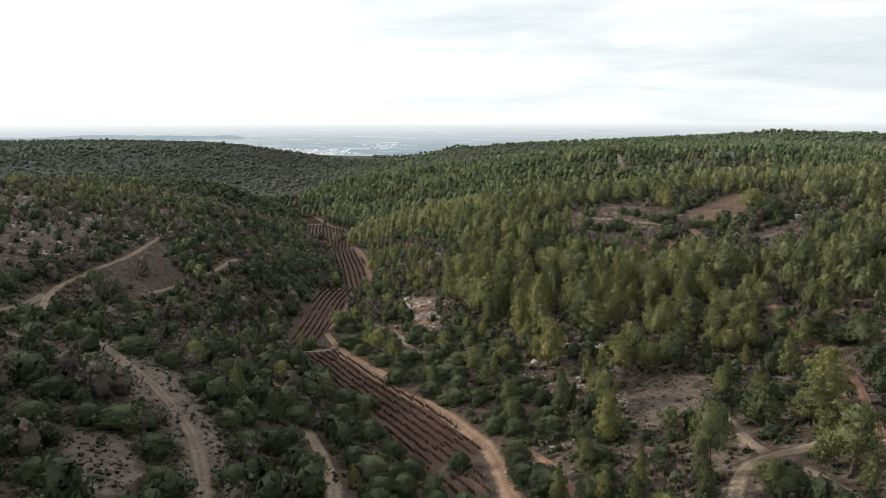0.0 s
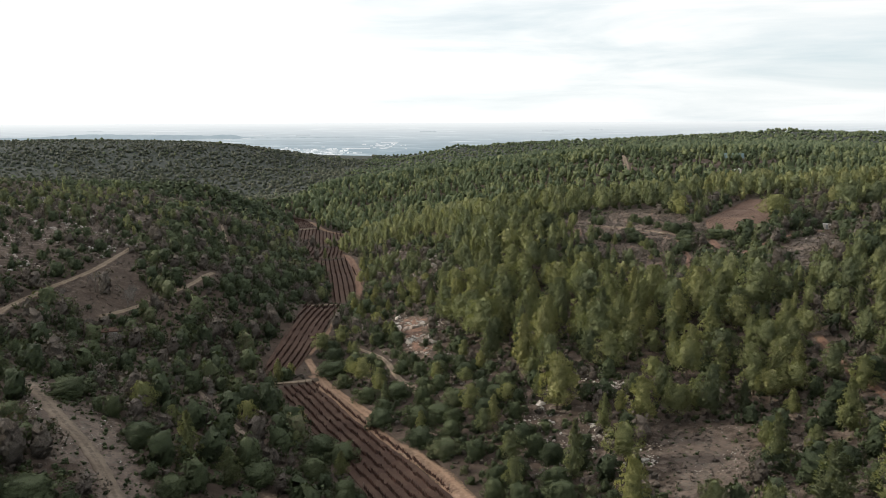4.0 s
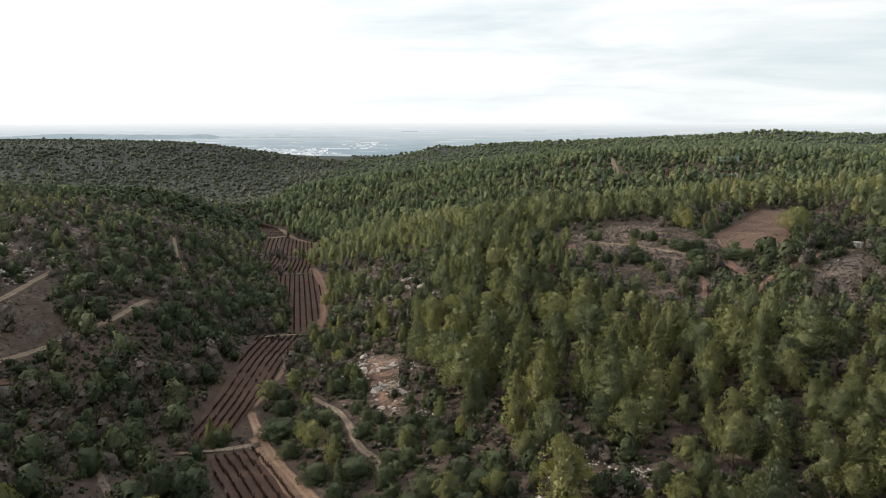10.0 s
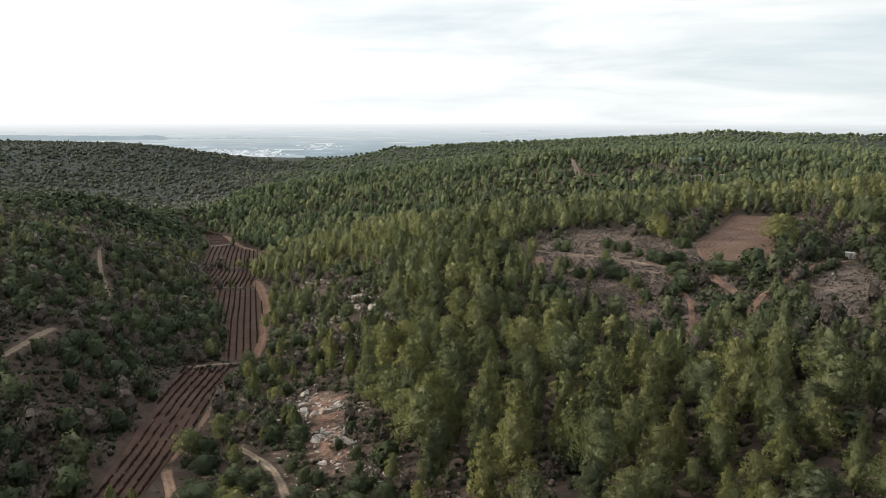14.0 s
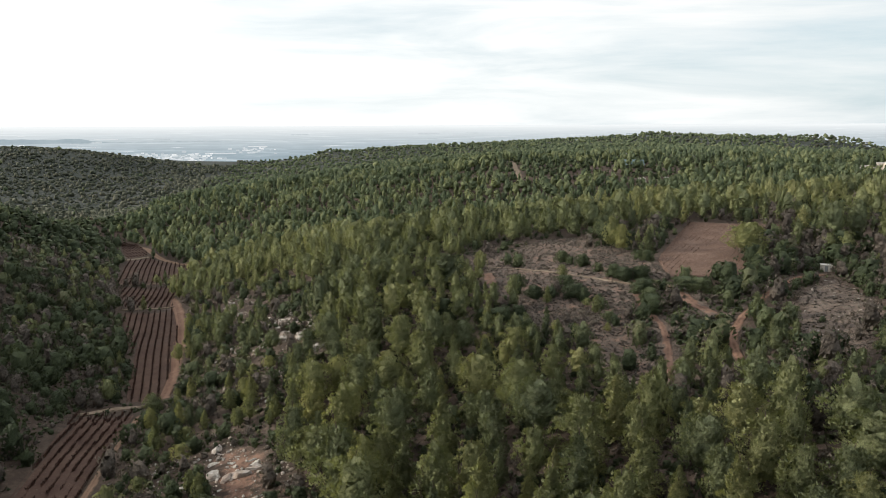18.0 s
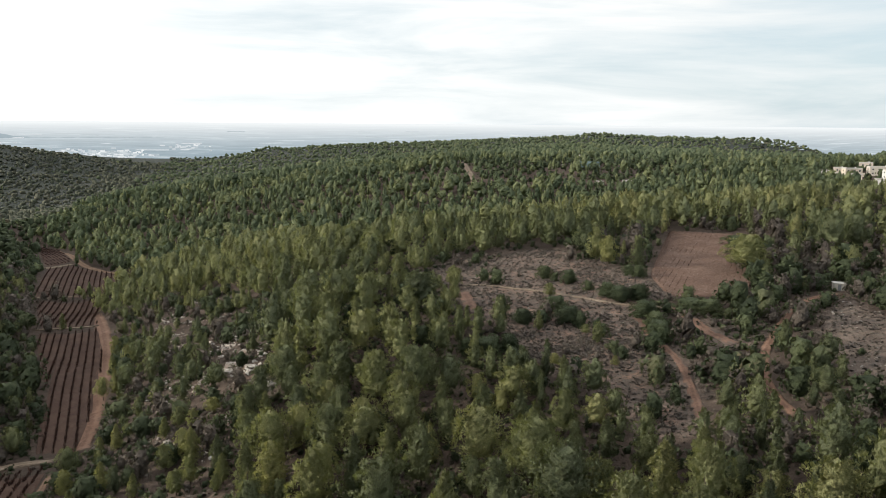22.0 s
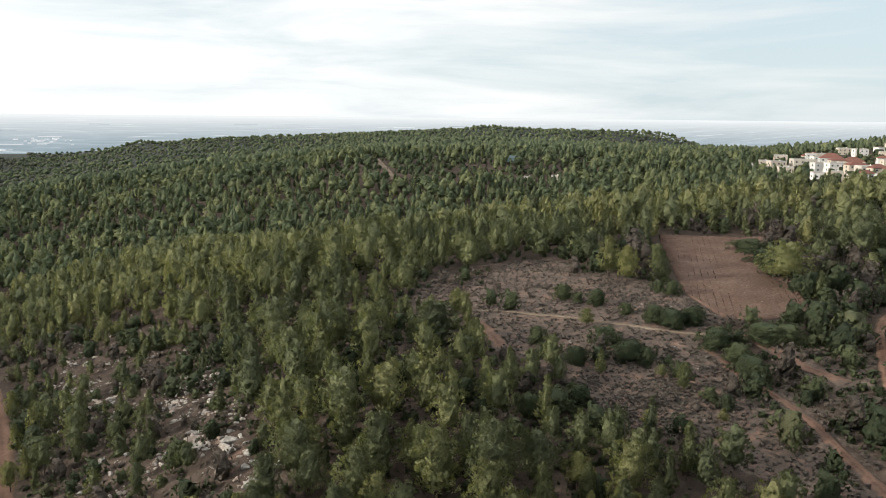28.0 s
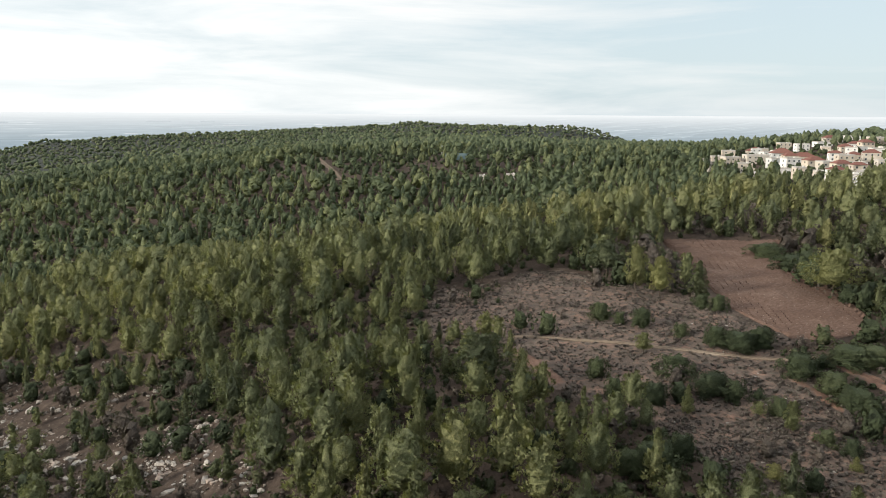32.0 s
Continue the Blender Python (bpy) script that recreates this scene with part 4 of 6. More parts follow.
def crown_shape(seed, form, slim, low, high, lobes, around, rings, sprays, size, core, puff, up=0.6):
    """A crown: a lumpy dark body, and round it puffs of fine sprays on the ends of the limbs, with gaps between them."""
    rng = np.random.default_rng(seed)
    lu = (np.arange(lobes) + rng.uniform(0.0, 1.0, lobes)) / lobes * 0.96
    la = np.arange(lobes) * 2.4 + rng.normal(0, 0.45, lobes)
    reach = slim * np.maximum(PROFILE[form](lu), 0.06) * rng.uniform(0.55, 1.02, lobes)
    tip = np.stack([np.cos(la) * reach, np.sin(la) * reach, low + (high - low) * (lu * 0.93 + 0.03)], -1)
    ball = slim * puff * rng.uniform(0.7, 1.3, lobes) * (1.12 - 0.45 * lu)
    mid = np.array((0, 0, low + 0.38 * (high - low)))
    # the body swells towards the puffs
    gu = np.repeat(np.linspace(0.0, 0.84 if form == "dome" else 0.97, rings), around)
    ga = np.tile(np.arange(around) * 2 * math.pi / around, rings) + np.repeat(np.arange(rings) * 0.5, around) * 2 * math.pi / around
    r = slim * PROFILE[form](gu) * core
    body = np.stack([np.cos(ga) * r, np.sin(ga) * r, low + (high - low) * gu], -1)
    near = ((body[:, None] - tip[None]) ** 2).sum(-1)
    best = near.argmin(1)
    swell = np.exp(-near.min(1) / (slim * 0.30) ** 2)
    body = mid + (body - mid) * ((0.72 + 0.42 * swell) * rng.uniform(0.95 if around > 9 else 0.86, 1.05 if around > 9 else 1.14, len(body)))[:, None]
    soft = (body - tip[best] * (0.8, 0.8, 1.0)) / (slim * 0.5) + (0, 0, 0.2)
    body = np.concatenate([body, [(0, 0, body[-around:, 2].max() + 0.02 * high), (0, 0, low)]])
    soft = np.concatenate([soft, [(0, 0, 1), (0, 0, -1)]])
    i = np.arange(around * rings).reshape(rings, around)
    j = np.roll(i, -1, 1)
    n = around * rings
    f = np.concatenate([np.stack([i[:-1], j[:-1], j[1:]], -1).reshape(-1, 3), np.stack([i[:-1], j[1:], i[1:]], -1).reshape(-1, 3),
                        np.stack([i[-1], j[-1], np.full(around, n)], -1), np.stack([j[0], i[0], np.full(around, n + 1)], -1)])
    v = body
    if sprays:
        share = ball ** 2
        k = rng.choice(lobes, sprays, p=share / share.sum())
        d = rng_unit(rng, sprays)
        away_from = tip[k] - mid
        away_from /= np.linalg.norm(away_from, axis=1)[:, None] + 1e-9
        d = d + away_from * 0.45 + (0, 0, 0.25)
        d /= np.linalg.norm(d, axis=1)[:, None]
        at = tip[k] + d * (ball[k] * rng.uniform(0.45, 1.0, sprays) ** 0.6)[:, None] * (1.0, 1.0, 0.85)
        # part of the leaves grow on the body itself
        inner = np.nonzero(rng.random(sprays) < 0.38)[0]
        ring = rng.integers(0, rings - 1, len(inner)) if rings > 1 else np.zeros(len(inner), int)
        side = rng.integers(0, around, len(inner))
        mix = rng.dirichlet((1, 1, 1), len(inner))
        on = body[i[ring, side]] * mix[:, :1] + body[j[ring, side]] * mix[:, 1:2] + body[i[np.minimum(ring + 1, rings - 1), side]] * mix[:, 2:]
        lift_off = on - mid
        at[inner] = mid + lift_off * 1.06
        d[inner] = lift_off / (np.linalg.norm(lift_off, axis=1)[:, None] + 1e-9)
        way = d * 0.7 + (0, 0, up) + rng.normal(0, 0.35, (sprays, 3))
        way /= np.linalg.norm(way, axis=1)[:, None] + 1e-9
        a, b = (size * rng.uniform(0.7, 1.5, sprays))[:, None], (size * rng.uniform(0.32, 0.56, sprays))[:, None]
        if form == "dome":
            # broad leaves lie along the rounded surface of the shrub
            way = np.cross(d, rng_unit(rng, sprays)) + d * rng.uniform(0.0, 0.5, sprays)[:, None]
            way /= np.linalg.norm(way, axis=1)[:, None] + 1e-9
            flat = np.cross(d + rng.normal(0, 0.3, (sprays, 3)), way)
            a, b = a * 0.8, b * 1.6
        else:
            flat = np.cross(way, rng_unit(rng, sprays))
        flat /= np.linalg.norm(flat, axis=1)[:, None] + 1e-9
        tips = np.stack([at - way * a * 0.5 - flat * b, at - way * a * 0.5 + flat * b, at + way * a], 1).reshape(-1, 3)
        v, f = np.concatenate([body, tips]), np.concatenate([f, np.arange(3 * sprays).reshape(-1, 3) + len(body)])
        soft = np.concatenate([soft, np.repeat(d + rng.normal(0, 0.25, (sprays, 3)), 3, 0)])
    whole = (v - mid) / (slim, slim, (high - low) * 0.5)
    return rounded_light(rng, v, f, soft, whole)


def pine_shape(seed, lobes, around, rings, sprays, size, core=0.62, puff=0.30):
    """An Aleppo pine of height 1: a slim young spire, an oval tree or an old rounded one on a bare lower stem."""
    rng = np.random.default_rng(seed)
    form = ("young", "oval", "old", "oval")[seed % 4]
    slim = {"young": rng.uniform(0.19, 0.25), "oval": rng.uniform(0.24, 0.31), "old": rng.uniform(0.30, 0.37)}[form]
    low = {"young": rng.uniform(0.04, 0.10), "oval": rng.uniform(0.08, 0.18), "old": rng.uniform(0.24, 0.38)}[form]
    return crown_shape(seed + 5000, form, slim, low, 0.97, lobes, around, rings, sprays, size, core, puff)


def bush_shape(seed, lobes, around, rings, sprays, size, core=0.8, puff=0.32, flat=0.72):
    """A rounded evergreen shrub of width about 1 and height about flat."""
    return crown_shape(seed + 6000, "dome", 0.5, -0.02, flat, lobes, around, rings, sprays, size, core, puff, 0.3)


def trunk_mesh(seed, height):
    """A tapered, slightly leaning trunk of a pine with limbs, for a tree of height 1."""
    rng = np.random.default_rng(seed)
    verts, tris = [], []

    def tube(a, b, r0, r1, seg=5):
        a, b = np.array(a), np.array(b)
        d = (b - a) / np.linalg.norm(b - a)
        s = np.cross(d, (0.3, 0.9, 0.2))
        s /= np.linalg.norm(s)
        t = np.cross(d, s)
        base = len(verts)
        for q, r in ((a, r0), (b, r1)):
            for k in range(seg):
                g = 2 * math.pi * k / seg
                verts.append(q + (s * math.cos(g) + t * math.sin(g)) * r)
        for k in range(seg):
            j = (k + 1) % seg
            tris.extend([(base + k, base + j, base + seg + j), (base + k, base + seg + j, base + seg + k)])

    p, r = np.array((0, 0, -0.04)), 0.020
    for z in (0.12, 0.32, 0.55, 0.8, 0.96):
        q = np.array((*(rng.normal(0, 0.012, 2)), z))
        tube(p, q, r, r * 0.72)
        if z > 0.2:
            for _ in range(3):
                g = rng.uniform(0, 6.28)
                tube(q, q + np.array((math.cos(g) * 0.14 * (1.1 - z), math.sin(g) * 0.14 * (1.1 - z), 0.07)), r * 0.4, r * 0.15, 3)
        p, r = q, r * 0.72
    return mesh_of("trunk", np.array(verts), np.array(tris), BARK, True)


PATH_LINE = [(0, 0), (6, 98), (10, 160), (-4, 213), (-27, 279)]


def scatter(x0, x1, y0, y1, step, seed):
    rng = np.random.default_rng(seed)
    gx, gy = np.meshgrid(np.arange(x0, x1, step), np.arange(y0, y1, step))
    x = gx.ravel() + rng.uniform(-0.48, 0.48, gx.size) * step
    y = gy.ravel() + rng.uniform(-0.48, 0.48, gx.size) * step
    return x, y, rng


def seen_from_path(x, y, margin=0.0):
    """Ground that lies ahead of the flight, within the swept view."""
    ok = np.zeros(len(x), bool)
    for px, py, yaw in ((0, 0, 0), (5, 73, -0.7), (8, 120, -5.2), (10, 160, -11), (-4, 213, -18.5), (-15, 241, -23.4), (-27, 279, -29.6)):
        dx, dy = x - px, y - py
        a = np.degrees(np.arctan2(dx, dy)) + yaw
        dist = np.hypot(dx, dy)
        ok |= (np.abs(a) < 33 + margin) & (dist > 105)
    return ok


FIELD_KEYS = ("V0", "V1", "V2", "V3", "V4", "V5", "V6", "plough", "patch", "dirt_w")
OPEN_KEYS = ("clearing", "clearing_s", "bare_e", "dirt_w2", "scar", "strip", "bare_w", "rocks_w")


def free_ground(x, y):
    """True where nothing grows tall: off the fields and the tracks. Also how open the place is."""
    ok = np.ones(len(x), bool)
    for key in FIELD_KEYS:
        ok &= depth_in(AREA[key], x, y) < -1.8
    for key, (w, _) in WAY_LOOK.items():
        ok &= away(WAYS[key], x, y) > w / 2 + 1.3
    opened = np.zeros(len(x), bool)
    for key in OPEN_KEYS:
        opened |= depth_in(AREA[key], x, y) > -0.5
    opened &= ~(inside(AREA["hedge"], x, y) | inside(AREA["grove"], x, y))
    for hx, hy, r in HOUSE_SPOTS:
        ok &= np.hypot(x - hx, y - hy) > r
    return ok, opened


def patchy(x, y, s, k=0.0):
    return 0.5 + 0.25 * (np.sin(x / s + 1.7 * np.sin(y / s * 0.7 + k)) + np.sin(y / s * 1.13 + 1.3 * np.sin(x / s * 0.8 + 2 * k)))


def cover(x, y, z):
    """Chances of a pine and of a shrub on the ground, and how high a pine grows."""
    d = x - np.interp(y, VALLEY_Y, VALLEY_X)
    pine, bush, tall = np.zeros(len(x)), np.zeros(len(x)), np.full(len(x), 10.5)
    west = d < -6
    pine[west], bush[west] = 0.0, 0.74
    high = west & (z > 42)
    bush[high] = 0.70
    wood = west & (y > 420)
    pine[wood], bush[wood], tall[wood] = 0.08, 0.84, 7.5
    east = d >= -6
    near = east & (y < 240)
    pine[near], bush[near], tall[near] = 0.10, 0.78, 8.0
    thin = near & (x > 24)
    pine[thin], bush[thin] = 0.12, 0.58
    behind = near & (x > 24) & (y > 198)
    pine[behind], bush[behind], tall[behind] = 0.75, 0.23, 10.5
    spur = east & (y >= 240) & (y < 580)
    pine[spur], bush[spur], tall[spur] = 0.82, 0.16, 12.5
    foot = spur & (d < np.where(y < 340, 54, 42))
    pine[foot], bush[foot], tall[foot] = 0.30, 0.68, 7.5
    for key, share, low, high in (("rocky_w", 0.34, 0.52, 7.2), ("stony_s", 0.10, 0.60, 8.0), ("foot_s", 0.07, 0.80, 6.5)):
        there = inside(AREA[key], x, y)
        pine[there], bush[there], tall[there] = share, low, high
    there = inside(AREA["rough_w"], x, y)
    bush[there] = 0.30 + 0.65 * patchy(x[there], y[there], 13.0)
    lane = (x > 100) & (x < 205) & (y > 250) & (y < 470)
    pine[lane], bush[lane], tall[lane] = 0.10, 0.86, 8.5
    low_lane = lane & (y < 328)
    pine[low_lane], bush[low_lane], tall[low_lane] = 0.38, 0.55, 7.0
    for key in ("hedge", "grove"):
        there = inside(AREA[key], x, y)
        pine[there], bush[there] = 0.04, 0.94
    far_e = spur & (x > 205)
    pine[far_e], bush[far_e] = 0.38, 0.58
    back = east & (y >= 580)
    pine[back], bush[back], tall[back] = 0.84, 0.14, 11.5
    stony = np.hypot((x - 300) / 150, (y - 890) / 110) < 1
    pine[stony], bush[stony] = 0.12, 0.66
    ridge = y > 1250
    pine[ridge], bush[ridge], tall[ridge] = 0.55, 0.40, 9.0
    town = inside(AREA["village"], x, y)
    pine[town], bush[town], tall[town] = 0.07, 0.34, 7.0
    hill = (x < -230) & (y > 1050)
    pine[hill], bush[hill] = 0.01, np.clip(0.50 + 0.65 * patchy(x[hill], y[hill], 60.0, 2.0), 0.3, 0.97)
    return pine, bush, tall


class Pile:
    """Many plants gathered into one mesh."""

    def __init__(self):
        self.v, self.f, self.t, self.o, self.n = [], [], [], [], 0

    def add(self, shape, x, y, z, sx, sz, turn, tone):
        v, f, o = shape
        c, s = np.cos(turn), np.sin(turn)
        px = (v[None, :, 0] * c[:, None] - v[None, :, 1] * s[:, None]) * sx[:, None] + x[:, None]
        py = (v[None, :, 0] * s[:, None] + v[None, :, 1] * c[:, None]) * sx[:, None] + y[:, None]
        pz = v[None, :, 2] * sz[:, None] + z[:, None]
        k = len(x)
        self.v.append(np.stack([px, py, pz], -1).reshape(-1, 3))
        self.f.append((f[None] + (self.n + np.arange(k) * len(v))[:, None, None]).reshape(-1, 3))
        self.t.append(np.repeat(tone, len(v)))
        ox, oy = o[None, :, 0] * c[:, None] - o[None, :, 1] * s[:, None], o[None, :, 0] * s[:, None] + o[None, :, 1] * c[:, None]
        self.o.append(np.stack([ox, oy, np.repeat(o[None, :, 2], k, 0)], -1).reshape(-1, 3))
        self.n += k * len(v)

    def make(self, name, mat, label, category):
        if self.n:
            me = mesh_of(name, np.concatenate(self.v), np.concatenate(self.f), mat, True, np.concatenate(self.t), np.concatenate(self.o))
            tagged(new(name, me), label, category, kind="stuff")


HOUSE_SPOTS = []
PINES_SOUTH = [
    (48.7, 199.5, 8.6, 12.4), (63.8, 197.5, 7.9, 14.5), (50.9, 135.3, 6.3, 14.6), (85.1, 178.0, 8.2, 12.2), (65.5, 167.1, 6.9, 13.0), (66.8, 148.7, 10.7, 12.2),
    (80.9, 151.2, 9.8, 14.7), (70.6, 122.3, 10.0, 14.2), (67.5, 126.4, 5.1, 11.5), (56.9, 122.7, 4.3, 6.9), (70.6, 116.2, 3.8, 8.2), (79.9, 191.6, 4.7, 6.4),
    (36.3, 158.7, 7.7, 13.7), (30.4, 210.5, 11.8, 16.1), (29.4, 179.2, 6.9, 14.1), (-19.6, 153.1, 3.7, 5.6), (0.3, 251.5, 4.6, 6.6), (-70.4, 205.5, 5.6, 8.2),
    (-61.6, 200.7, 3.9, 6.4), (-53.1, 185.6, 8.0, 12.6), (-42.9, 180.6, 8.5, 9.4), (-49.1, 219.4, 4.2, 7.7),
]
PINES_EAST = [
    (94.2, 398.7, 4.5, 5.0), (80.8, 373.3, 3.6, 6.3), (91.6, 358.6, 3.9, 6.6), (91.2, 365.4, 2.3, 3.4), (76.4, 350.6, 3.5, 3.6), (90.0, 345.5, 3.1, 2.8),
    (57.7, 372.4, 3.5, 11.4), (136.2, 421.0, 8.5, 11.0), (128.0, 427.3, 7.5, 12.4), (127.6, 436.3, 7.7, 14.7), (131.5, 453.0, 9.2, 12.5), (165.6, 400.6, 12.8, 14.1),
    (37.2, 414.0, 5.8, 9.3), (48.0, 381.8, 4.0, 10.7), (70.7, 428.1, 6.2, 7.9), (24.3, 401.6, 6.6, 14.6), (54.1, 404.4, 14.4, 13.5), (56.0, 448.5, 8.9, 10.6),
    (12.1, 419.1, 9.6, 12.3), (31.2, 440.3, 7.6, 11.2),
]
BUSHES_EAST = [
    (110.7, 392.7, 6.3), (112.3, 387.7, 8.6), (118.1, 386.4, 7.2), (91.4, 386.4, 7.9), (91.2, 376.4, 8.6), (92.8, 372.3, 4.5),
    (78.5, 379.7, 6.0), (74.3, 386.1, 4.7), (77.3, 394.8, 4.6), (112.6, 372.2, 10.1), (125.0, 369.4, 10.9), (128.8, 366.8, 8.7),
    (108.6, 357.4, 9.1), (110.8, 363.5, 6.5), (107.8, 353.8, 5.6), (63.1, 363.7, 10.4), (58.2, 364.6, 6.3), (68.9, 363.5, 6.5),
    (93.3, 353.1, 3.9), (93.3, 348.4, 3.8), (101.8, 422.0, 5.9), (106.5, 411.9, 5.8), (108.1, 400.8, 4.0), (130.2, 408.7, 5.3),
    (128.8, 413.2, 4.5), (94.9, 363.7, 4.7), (103.0, 416.1, 3.3), (191.1, 441.2, 12.9), (182.9, 425.5, 13.2),
]
BUSHES_SOUTH = [
    (-86.7, 203.0, 11.3), (-88.8, 180.8, 8.2), (-80.9, 173.8, 7.1), (-71.5, 155.8, 12.9), (-76.9, 154.0, 7.1), (-60.0, 147.8, 9.2),
    (-54.7, 134.9, 7.4), (-63.8, 187.4, 9.6), (-86.2, 149.3, 11.0), (-103.0, 173.9, 10.4), (-88.6, 162.7, 9.6), (-74.3, 128.5, 8.6),
    (-50.7, 169.6, 8.1), (-44.8, 161.0, 8.4), (-42.8, 142.8, 8.8), (-74.2, 197.8, 5.5), (-84.6, 137.5, 7.3), (-110.1, 212.4, 7.8),
    (-29.1, 158.3, 5.7), (-22.7, 205.0, 8.6), (-28.5, 209.3, 9.6), (-37.8, 185.2, 10.8), (2.4, 200.4, 8.3), (9.6, 196.6, 6.7),
]
BUSHES_FOOT = [
    (-3.7, 209.6, 8.7), (17.6, 173.6, 6.7), (25.7, 171.3, 8.6), (12.7, 177.3, 6.1), (-14.8, 226.6, 9.3), (-11.5, 245.4, 9.1),
    (-35.2, 277.4, 11.3), (1.0, 221.5, 9.1), (-16.1, 159.3, 10.1), (20.7, 144.0, 9.8), (43.8, 141.2, 5.0), (38.0, 161.0, 8.4),
    (100.1, 197.4, 7.4), (104.8, 188.2, 12.9), (59.9, 122.2, 8.1), (65.3, 167.3, 7.6), (77.5, 151.3, 9.1),
]

LEAFLESS = [(-118.4, 311.9, 6.5), (-79.4, 239.2, 5.5), (-62.2, 232.5, 4.5), (-70.6, 277.7, 5), (-73.8, 236.7, 4.5), (-118.5, 317.9, 7), (-106.5, 273.2, 5.5), (-134.6, 321.3, 6), (-119.3, 282.7, 5), (-137.8, 302.0, 5)]
HOUSES = [
    (462.1, 713.0, 7.9), (463.3, 684.0, 12.7), (482.3, 675.8, 17.2), (577.8, 753.3, 12.3), (518.5, 691.7, 11.9), (507.8, 671.5, 16.8),
    (507.2, 651.6, 15.6), (459.5, 628.2, 11.2), (447.1, 601.6, 12.2), (391.6, 558.0, 6.4), (418.7, 563.7, 10.6), (371.9, 536.3, 9.1),
    (452.0, 575.4, 12.3), (403.0, 543.0, 8.8), (358.6, 511.5, 13.2), (387.4, 522.5, 12.2), (433.5, 546.4, 7.1), (679.1, 697.6, 14.2),
    (664.3, 702.0, 7.6), (458.1, 640.3, 9.7), (466.4, 700.4, 8.7), (662, 742, 14), (636, 764, 12), (690, 752, 13),
    (716, 715, 14), (704, 738, 13), (728, 692, 16), (388.1, 775.9, 11.9), (360.4, 779.9, 8.7), (292.9, 778.2, 7.3),
    (313.6, 768.7, 10.1),
]

PINES_EAST += [(-47.6, 482.8, 4.5, 9.0), (-42.9, 449.9, 4.5, 8.5), (-38.6, 429.0, 4.5, 9.0), (-41.7, 425.2, 4.0, 8.0), (-39.4, 457.5, 4.5, 9.5), (-34.8, 428.5, 4.5, 9.0)]
HEROES = PINES_SOUTH + PINES_EAST + BUSHES_EAST + BUSHES_SOUTH + BUSHES_FOOT


def fill_village():
    """More houses on the free plots of the village."""
    rng = np.random.default_rng(19)
    p, found, taken = np.array(AREA["village"]), [], list(HOUSES)
    for _ in range(3000):
        x, y, w = rng.uniform(p[:, 0].min(), p[:, 0].max()), rng.uniform(p[:, 1].min(), p[:, 1].max()), rng.uniform(8, 12)
        if len(found) < 26 and inside(AREA["village"], np.array([x]), np.array([y]))[0] and all(math.hypot(x - a, y - b) > (w + c) * 0.75 + 2 for a, b, c in taken):
            found.append((x, y, w))
            taken.append((x, y, w))
    return found


MORE_HOUSES = fill_village()
HOUSE_SPOTS += [(hx, hy, w * 0.75 + 3) for hx, hy, w in HOUSES + MORE_HOUSES]



